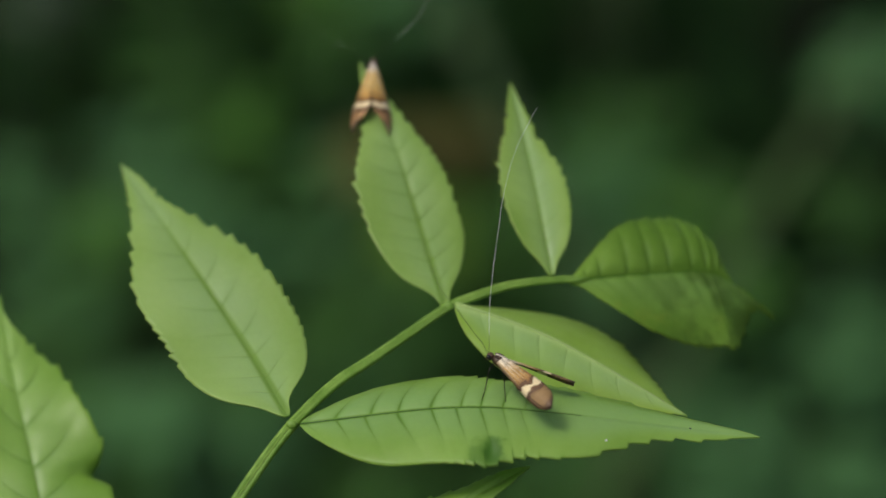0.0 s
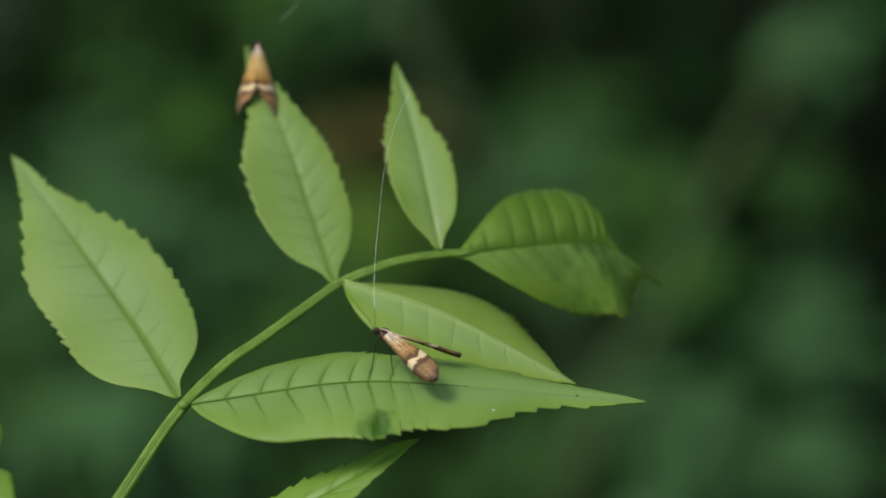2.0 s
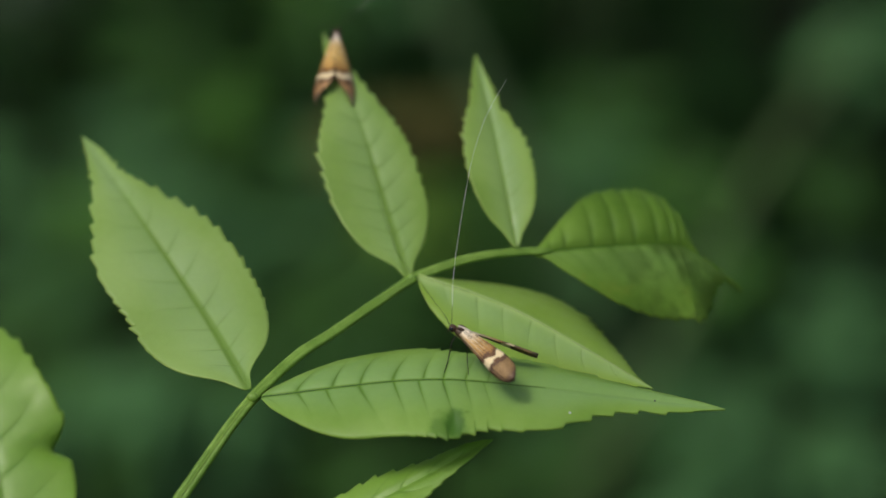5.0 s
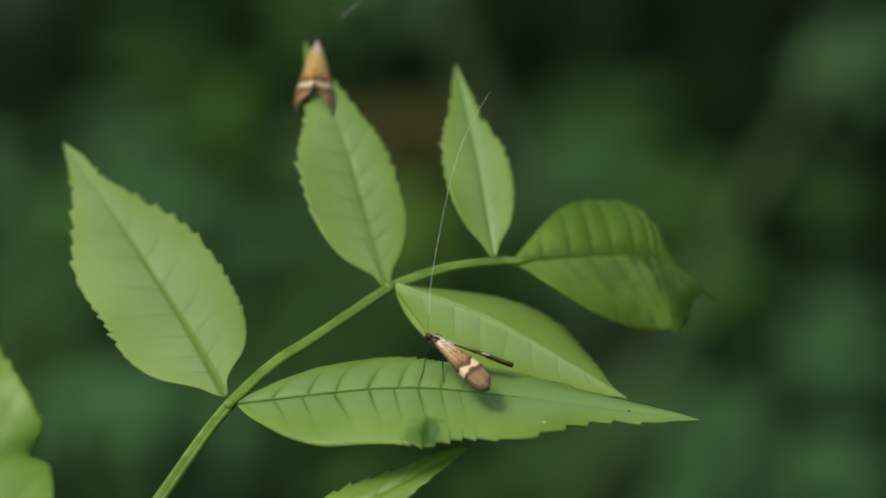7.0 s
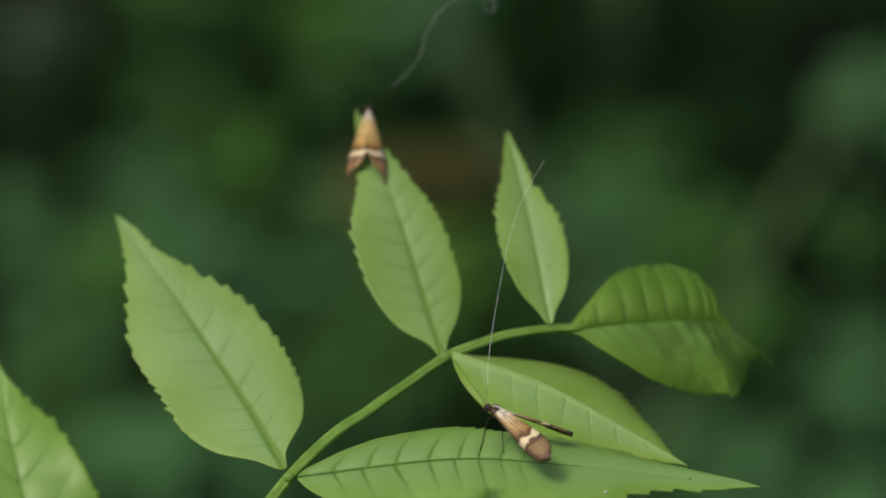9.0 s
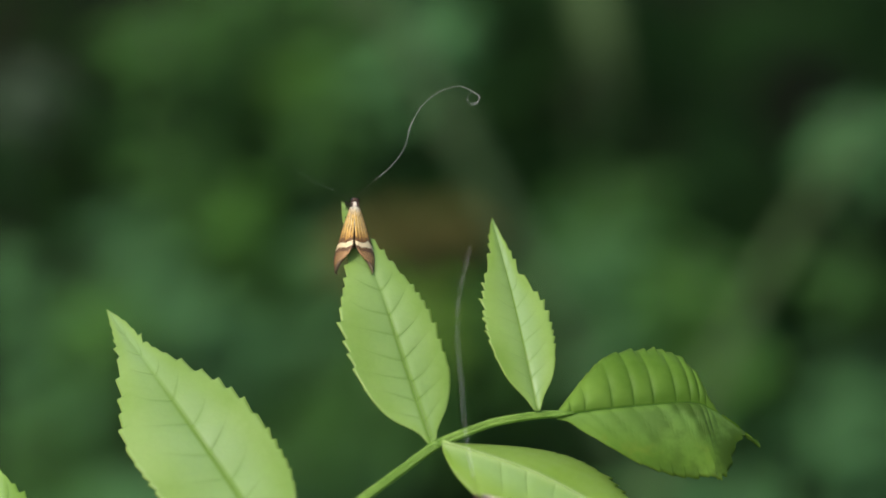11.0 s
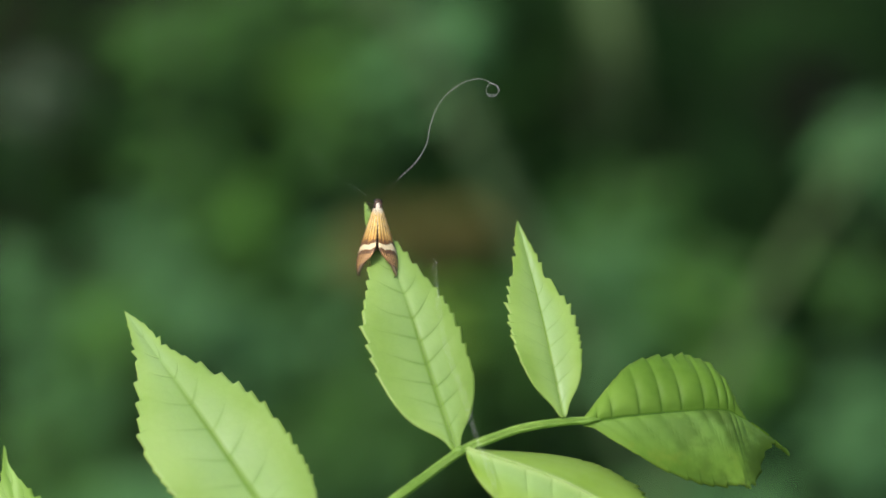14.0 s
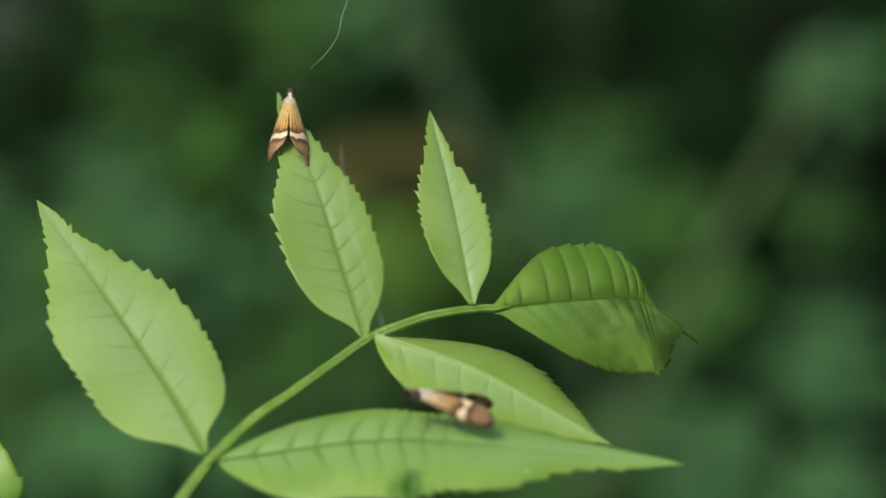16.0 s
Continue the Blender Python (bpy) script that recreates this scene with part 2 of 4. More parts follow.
def ground_material():
    m, tree, bsdf = material("forest_floor")
    place = object_place(tree)
    # soil tones lowered almost to black; the woodland shade is in them
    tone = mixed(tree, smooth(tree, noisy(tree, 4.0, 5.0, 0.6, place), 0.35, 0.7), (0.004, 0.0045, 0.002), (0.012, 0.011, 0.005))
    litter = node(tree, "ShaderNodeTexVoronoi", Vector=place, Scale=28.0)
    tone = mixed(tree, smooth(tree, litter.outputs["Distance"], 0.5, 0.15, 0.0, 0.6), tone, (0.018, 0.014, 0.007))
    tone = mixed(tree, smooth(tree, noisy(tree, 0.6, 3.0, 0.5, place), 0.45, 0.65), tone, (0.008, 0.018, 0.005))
    tree.links.new(tone, bsdf.inputs["Base Color"])
    bump = node(tree, "ShaderNodeBump", Height=noisy(tree, 45.0, 5.0, 0.65, place), Strength=0.6, Distance=0.02)
    tree.links.new(bump.outputs[0], bsdf.inputs["Normal"])
    bsdf.inputs["Roughness"].default_value = 0.9
    bsdf.inputs["Specular IOR Level"].default_value = 0.08
    return m


LEAF = leaflet_material("fresh_leaf", (0.255, 0.425, 0.070), (0.330, 0.510, 0.120), ribs=0.42, rib=0.7, painted_sheen=0.25, sheen=0.44, fades=0.95)
LEAF_A = leaflet_material("fresh_leaf_broad", (0.262, 0.430, 0.076), (0.332, 0.512, 0.124), ribs=0.28, rib=0.9, rib_end=0.9, reach=0.7, painted_sheen=0.35, sheen=0.44)
LEAF_D = leaflet_material("fresh_leaf_folded", (0.245, 0.412, 0.056), (0.322, 0.500, 0.108), ribs=0.22, rib=0.3, rib_end=1.05, upper=0.6, painted_sheen_upper=0.4, painted_sheen=0.6, sheen=0.42, gloss=0.5)
LEAF_E = leaflet_material("fresh_leaf_dented", (0.215, 0.392, 0.042), (0.290, 0.485, 0.084), ribs=0.9, rib=0.42, rib_end=0.85, rib_dark=1.0, reach=0.8, painted_sheen=0.55, fades=0.72, spot=((0.443, 0.945, 15.0, 6.0, 0.6), (0.466, 0.895, 24.0, 9.0, 0.9)), sheen=0.44, gloss=0.5)
LEAF_C = leaflet_material("fresh_leaf_drooping", (0.248, 0.415, 0.036), (0.325, 0.510, 0.078), ribs=0.14, rib=1.1, rib_end=1.1, rib_dark=0.7, rib_pale=(0.44, 0.60, 0.20), painted_sheen=0.9, upper=0.3, painted_sheen_upper=0.05, reach=0.8, gloss=0.5)
LEAF_F = leaflet_material("fresh_leaf_blemished", (0.104, 0.228, 0.014), (0.192, 0.352, 0.040), ribs=0.75, rib=0.3, rib_end=1.2, rib_dark=1.0, fades=0.95, under=0.2, blotch=0.7, painted_sheen=0.5, painted_sheen_upper=0.1, sheen=0.55, nets=0.02, gloss=0.32)
LEAF_G = leaflet_material("fresh_leaf_deep_green", (0.20, 0.390, 0.038), (0.275, 0.485, 0.070), ribs=0.5, rib=0.5, reach=1.0, painted_sheen=0.15)
RIB = stalk_material("leaf_midrib", (0.15, 0.27, 0.028), (0.20, 0.33, 0.045), 500.0)
RIB_DARK = stalk_material("dark_leaf_midrib", (0.035, 0.10, 0.006), (0.06, 0.15, 0.010), 500.0, 0.7)
RIB_PALE = stalk_material("pale_leaf_midrib", (0.24, 0.38, 0.08), (0.32, 0.45, 0.13), 500.0)
STALK = stalk_material("leaf_stalk", (0.115, 0.235, 0.018), (0.205, 0.355, 0.050), 420.0, 0.5)
BARK = stalk_material("sapling_bark", (0.09, 0.085, 0.05), (0.17, 0.16, 0.09), 200.0)
WING = wing_material("moth_forewing_golden", (0.74, 0.46, 0.105), (0.56, 0.28, 0.055), (0.88, 0.80, 0.58), 2.8, pale_to=0.13, mottle=0.3, edge=0.85, dusk=0.78, ray_edge=0.15)
WING_BROWN = wing_material("moth_forewing_brown", (0.56, 0.34, 0.105), (0.43, 0.225, 0.06), (0.90, 0.82, 0.62), 3.6, 0.048, 0.42, (0.16, 0.10, 0.06), 0.88, 4.5, 0.34, (0.52, 0.33, 0.125), (0.54, 0.668), 4.4, 0.11, 0.55, (0.05, 0.024, 0.012), 0.8)
BODY = plain_material("moth_scales_bronze", (0.02, 0.014, 0.01), (0.10, 0.06, 0.03), 4000.0, 0.4, 0.3)
ABDOMEN = plain_material("moth_abdomen_scales", (0.07, 0.045, 0.022), (0.20, 0.125, 0.055), 4000.0, 0.45, 0.2)
HEAD = plain_material("moth_head_hair", (0.012, 0.007, 0.005), (0.11, 0.05, 0.022), 6000.0, 0.6)
CREAM = plain_material("moth_cream_scales", (0.62, 0.52, 0.38), (0.82, 0.75, 0.62), 5000.0, 0.5)
EYE_DARK = plain_material("moth_eye", (0.006, 0.005, 0.005), (0.015, 0.012, 0.01), 8000.0, 0.15)
LIMB = plain_material("moth_leg", (0.008, 0.006, 0.005), (0.03, 0.02, 0.012), 5000.0, 0.45)
SPECK = plain_material("white_speck", (0.7, 0.7, 0.66), (0.85, 0.85, 0.82), 5000.0, 0.6)


def antenna_material():
    m, tree, bsdf = material("moth_antenna")
    s, v = uv_parts(tree, "blade")
    tone = mixed(tree, smooth(tree, s, 0.12, 0.17), (0.03, 0.02, 0.012), (0.90, 0.89, 0.84))
    rings = calc(tree, "ABSOLUTE", calc(tree, "SUBTRACT", calc(tree, "FRACT", calc(tree, "MULTIPLY", s, 110.0)), 0.5))
    tone = mixed(tree, smooth(tree, rings, 0.36, 0.46, 0.0, 0.12), tone, (0.08, 0.06, 0.04))
    tree.links.new(tone, bsdf.inputs["Base Color"])
    bsdf.inputs["Roughness"].default_value = 0.4
    return m


ANTENNA = antenna_material()
GROUND = ground_material()
# leaf colour taken near black to carry the shade of the floor
HERB = herb_material("shaded_undergrowth_leaf", (0.0070, 0.0220, 0.0046), (0.0175, 0.0500, 0.0115))
# herb hues stepped from light to dim; lit and shaded patches lie in these colours
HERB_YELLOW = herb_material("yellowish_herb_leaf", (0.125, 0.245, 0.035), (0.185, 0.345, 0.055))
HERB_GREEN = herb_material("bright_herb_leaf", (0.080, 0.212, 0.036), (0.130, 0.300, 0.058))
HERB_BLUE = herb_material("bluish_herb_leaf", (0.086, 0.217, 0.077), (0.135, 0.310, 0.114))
HERB_DIM = herb_material("shade_toned_herb_leaf", (0.054, 0.138, 0.031), (0.086, 0.210, 0.050))
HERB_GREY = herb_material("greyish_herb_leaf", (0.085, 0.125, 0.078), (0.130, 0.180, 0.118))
GRASS = stalk_material("grass_stalk", (0.02, 0.055, 0.012), (0.035, 0.085, 0.02), 40.0)
GREY_STALK = stalk_material("pale_plant_stalk", (0.056, 0.100, 0.030), (0.083, 0.140, 0.046), 40.0, 0.95)
LIGHT_STALK = stalk_material("light_plant_stalk", (0.085, 0.150, 0.050), (0.120, 0.200, 0.075), 40.0, 0.9)
LITTER = herb_material("dead_leaf", (0.072, 0.071, 0.021), (0.110, 0.104, 0.033), 0.1)


# ---- mesh helpers ----
def part(name, bm, mat, parent=None, label="", smooth_faces=True):
    """Links a bmesh as one mesh object, under a thing or part where one is given."""
    me = bpy.data.meshes.new(name)
    bm.to_mesh(me)
    bm.free()
    me.materials.append(mat)
    if smooth_faces:
        me.polygons.foreach_set("use_smooth", [True] * len(me.polygons))
    ob = new(name, me)
    if parent is not None:
        ob.parent = parent
    return tagged(ob, label) if label else ob


def thicken(ob, metres, offset=-1.0):
    mod = ob.modifiers.new("thickness", "SOLIDIFY")
    mod.thickness, mod.offset = metres, offset
    return ob


RIGHT, UP, AWAY = Vector((1, 0, 0)), Vector((0, 0.5, 0.8660254)), Vector((0, 0.8660254, -0.5))
CENTRE = Vector((0, 0, 0.9))


def sp(p):
    """A place round the shoot: millimetres to the right, up the slope and away from the viewer's side, to world metres."""
    return CENTRE + (RIGHT * p[0] + UP * p[1] + AWAY * p[2]) * MM


def sv(p):
    return (RIGHT * p[0] + UP * p[1] + AWAY * p[2]).normalized()


def spline(points, steps):
    """Catmull-Rom through the points."""
    pts = [Vector(p) for p in points]
    pts = [2 * pts[0] - pts[1]] + pts + [2 * pts[-1] - pts[-2]]
    out = []
    for a, b, c, d in zip(pts, pts[1:], pts[2:], pts[3:]):
        for k in range(steps):
            t = k / steps
            out.append(0.5 * (2 * b + (c - a) * t + (2 * a - 5 * b + 4 * c - d) * t * t + (3 * b - a - 3 * c + d) * t ** 3))
    return out + [pts[-2]]


def tube(points, radius, sides=8, groove=None, rough=0.0):
    """A tapered round bar along the points; radius is a function of 0 to 1. groove: a direction along which it is hollowed."""
    bm = bmesh.new()
    layer = bm.loops.layers.uv.new("blade")
    n = len(points)
    rings, side = [], Vector((0.3, 0.2, 1.0))
    for k, p in enumerate(points):
        ahead = (points[min(k + 1, n - 1)] - points[max(k - 1, 0)]).normalized()
        side = (side - ahead * side.dot(ahead)).normalized()
        other = ahead.cross(side)
        r = radius(k / (n - 1))
        ring = []
        for j in range(sides):
            a = 2 * math.pi * j / sides
            d = side * math.cos(a) + other * math.sin(a)
            f = 1.0 + rough * noise.noise(p * 900 + d * 3)
            if groove is not None:
                f -= 0.55 * max(0.0, d.dot(groove)) ** 9
            ring.append(bm.verts.new(p + d * r * f))
        rings.append(ring)
    for k in range(n - 1):
        for j in range(sides):
            f = bm.faces.new((rings[k][j], rings[k][(j + 1) % sides], rings[k + 1][(j + 1) % sides], rings[k + 1][j]))
            for loop, (a, b) in zip(f.loops, ((k, j), (k, j + 1), (k + 1, j + 1), (k + 1, j))):
                loop[layer].uv = (a / (n - 1), b / sides)
    bm.faces.new(rings[0][::-1])
    bm.faces.new(rings[-1])
    return bm


# ---- ground to the horizon ----
def build_ground():
    bm = bmesh.new()
    rings = [0.0, 0.6, 1.2, 1.8, 2.5, 3.5, 5, 8, 14, 30, 80, 250, 700]
    last = [bm.verts.new((0, 1.2, 0))]
    for r in rings[1:]:
        ring = []
        for j in range(48):
            a = 2 * math.pi * j / 48
            x, y = r * math.cos(a), 1.2 + r * math.sin(a)
            z = 0.03 * noise.noise(Vector((x * 1.7, y * 1.7, 0.0))) * min(1.0, r) if r < 40 else 0.0
            ring.append(bm.verts.new((x, y, z)))
        for j in range(48):
            if len(last) == 1:
                bm.faces.new((last[0], ring[j], ring[(j + 1) % 48]))
            else:
                bm.faces.new((last[j], ring[j], ring[(j + 1) % 48], last[(j + 1) % 48]))
        last = ring
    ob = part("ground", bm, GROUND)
    return tagged(ob, "woodland soil with leaf litter, darkened in colour for shade", "ground", kind="structure")


build_ground()


# ---- leaflets of the shoot ----
STATIONS = (0.0, 0.06, 0.15, 0.28, 0.42, 0.56, 0.70, 0.82, 0.92, 1.0)


def profile(values, s):
    """A smooth course through values at the stations from base to tip."""
    k = max(j for j in range(len(STATIONS) - 1) if STATIONS[j] <= s or j == 0)
    x0, x1, y0, y1 = STATIONS[k], STATIONS[k + 1], values[k], values[k + 1]

    def slope(j):
        if j == 0:
            return 1.6 * (values[1] - values[0]) / STATIONS[1]
        if j == len(STATIONS) - 1:
            return (values[-1] - values[-2]) / (STATIONS[-1] - STATIONS[-2])
        a = (values[j] - values[j - 1]) / (STATIONS[j] - STATIONS[j - 1])
        b = (values[j + 1] - values[j]) / (STATIONS[j + 1] - STATIONS[j])
        return 0.0 if a * b < 0 else (a + b) / 2

    h = x1 - x0
    t = (s - x0) / h
    return (2 * t ** 3 - 3 * t * t + 1) * y0 + (t ** 3 - 2 * t * t + t) * h * slope(k) + (3 * t * t - 2 * t ** 3) * y1 + (t ** 3 - t * t) * h * slope(k + 1)


class Blade:
    """The surface of one leaflet, by s from base to tip and q from one margin (-1) to the other (1)."""

    def __init__(self, spine, facing, left, right, fold=(0, 0), curl=(0, 0), veins=9, slant=(1.5, 1.5), steady=0.0, quilt=(0.25, 0.25), wave=0.0, waves=2.0,
                 teeth=(28, 28), tooth=0.45, smooth_base=0.25, dent=None, seed=0.0, groove=0.16, settle=(0.6, 0.6), bunch=0.0, ragged=0.0, start=0.25, pinch=None, calm=1.3):
        self.p = [sp(p) for p in spine]
        self.slant, self.steady, self.bunch, self.ragged, self.start, self.pinch, self.calm = slant, steady, bunch, ragged, start, pinch, calm
        self.settle, self.smooth_base = settle, smooth_base
        self.facing, self.wide = sv(facing), ((0.25, *left, 0.0), (0.25, *right, 0.0))
        self.fold, self.curl, self.veins, self.quilt = fold, curl, veins, quilt
        self.wave, self.waves, self.teeth, self.tooth, self.dent, self.seed, self.groove = wave, waves, teeth, tooth, dent, seed, groove

    def mid(self, s):
        pts = [2 * self.p[0] - self.p[1], *self.p, 2 * self.p[-1] - self.p[-2]]
        count = len(self.p) - 1

        def place(s):
            k = min(count - 1, max(0, int(s * count)))
            t = s * count - k
            a, b, c, d = pts[k:k + 4]
            return 0.5 * (2 * b + (c - a) * t + (2 * a - 5 * b + 4 * c - d) * t * t + (3 * b - a - 3 * c + d) * t ** 3)

        return place(s), (place(s + 0.01) - place(s - 0.01)).normalized()

    def width(self, s, k):
        return max(0.0, profile(self.wide[k], s))

    def phase(self, s, e, k):
        """Counts the side veins from the base; a vein runs where this is whole."""
        along = s + self.bunch * math.sin(2 * math.pi * s) + 0.006 * math.sin(31 * s + 5 * self.seed + 2 * k)
        return along * self.veins + 0.06 * k - self.slant[k] * e ** 1.25 + self.start

    def saw(self, s, k):
        """Height of the toothed margin, from 0 to 1, and the tooth's own size."""
        x = s * self.teeth[k] + 0.5 * math.sin(11 * s + self.seed * 9 + k) + 0.2 * math.sin(29 * s + k * 2) + self.seed + 0.4 * k
        f = x % 1.0
        own = 0.25 + 1.6 * abs(noise.noise(Vector((math.floor(x) * 1.73, self.seed * 7, k * 3.1))))
        own *= min(1.0, max(0.0, (s - self.smooth_base) * 7)) * min(1.0, (1 - s) * 5 + 0.02)
        return (f ** 1.25 if f < 0.86 else (1 - f) / 0.14), own

    def at(self, s, q, teeth=True):
        c, t = self.mid(s)
        if self.steady:
            t = t.lerp((self.mid(0.6)[0] - self.p[0]).normalized(), self.steady).normalized()
        n = (self.facing - t * self.facing.dot(t)).normalized()
        b = t.cross(n)
        k = 0 if q < 0 else 1
        e, sign = abs(q), (-1 if q < 0 else 1)
        w = self.width(s, k)
        d, ahead = e * w, 0.0
        if teeth and e > 0.8:
            f, own = self.saw(s, k)
            near = (e - 0.8) / 0.2
            own *= min(1.0, w)
            d += near * self.tooth * own * (f - 0.35)
            ahead = near * self.tooth * own * f * 0.5
            if self.ragged:
                d += near * self.ragged * noise.noise(Vector((s * 19, self.seed + 4, k * 5.0))) * min(1.0, max(0.0, s - 0.3) * 4)
        turn = radians(self.fold[k] + self.curl[k] * e * 0.5)
        body = min(1.0, w / 4.0)
        lift = d * math.sin(turn)
        f = self.phase(s, e, k) % 1.0
        panel = 1 - abs(2 * f ** 0.8 - 1) ** 2.2 - 0.5
        lift += self.quilt[k] * panel * min(1.0, e * 6) * (1 - e) ** self.settle[k] * 1.1 * body * min(1.0, max(0.0, self.calm - s) * 4)
        lift += self.wave * math.sin(2 * math.pi * (s * self.waves + self.seed)) * e * e * body
        lift += 0.25 * noise.noise(Vector((s * 4, q * 1.6, self.seed))) * e * body
        lift -= self.groove * math.exp(-(d / 0.45) ** 2)
        if self.pinch and q > 0:
            ps, pw, deep = self.pinch
            near = math.exp(-((s - ps) / pw) ** 2) * e * e
            d -= deep * near
            lift -= deep * 0.8 * near
        if self.dent:
            ds, dq, rs, rq, deep = self.dent
            x, y = (s - ds) / rs, (q - dq) / rq
            ring = x * x + y * y
            lift -= deep * math.exp(-ring)
        return c + (b * (sign * d * math.cos(turn)) + n * lift + t * ahead) * MM, n

    def mesh(self):
        bm = bmesh.new()
        blade, metric, net = (bm.loops.layers.uv.new(name) for name in ("blade", "metric", "net"))
        rows = max(self.teeth) * 11
        qs = [0, 0.03, 0.07, 0.14, 0.23, 0.33, 0.44, 0.55, 0.66, 0.75, 0.82, 0.88, 0.94, 1.0]
        qs = [-q for q in qs[:0:-1]] + qs
        long = (self.p[-1] - self.p[0]).length / MM
        grid, marks = [], []
        for r in range(rows + 1):
            s = min(0.999, max(0.001, r / rows))
            grid.append([bm.verts.new(self.at(s, q)[0]) for q in qs])
            marks.append([(s, q * 0.5 + 0.5, s * long, q * self.width(s, 0 if q < 0 else 1)) for q in qs])
        for r in range(rows):
            for j in range(len(qs) - 1):
                ring = ((r, j), (r, j + 1), (r + 1, j + 1), (r + 1, j))
                f = bm.faces.new([grid[a][b] for a, b in ring])
                k = 0 if qs[j] + qs[j + 1] < 0 else 1
                for loop, (a, b) in zip(f.loops, ring):
                    m = marks[a][b]
                    loop[blade].uv, loop[metric].uv, loop[net].uv = m[:2], m[2:], (self.phase(m[0], abs(qs[b]), k), k)
        return bm

    def rib(self, thick=0.32, end=0.93, rise=0.0):
        pts = []
        for k in range(41):
            s = end * k / 40
            p, n = self.at(s, 0.0, False)
            pts.append(p + n * rise * MM)
        return tube(pts, lambda f: (thick * (1 - f) ** 0.8 + min(0.06, 0.4 * thick + 0.02)) * MM, 8)


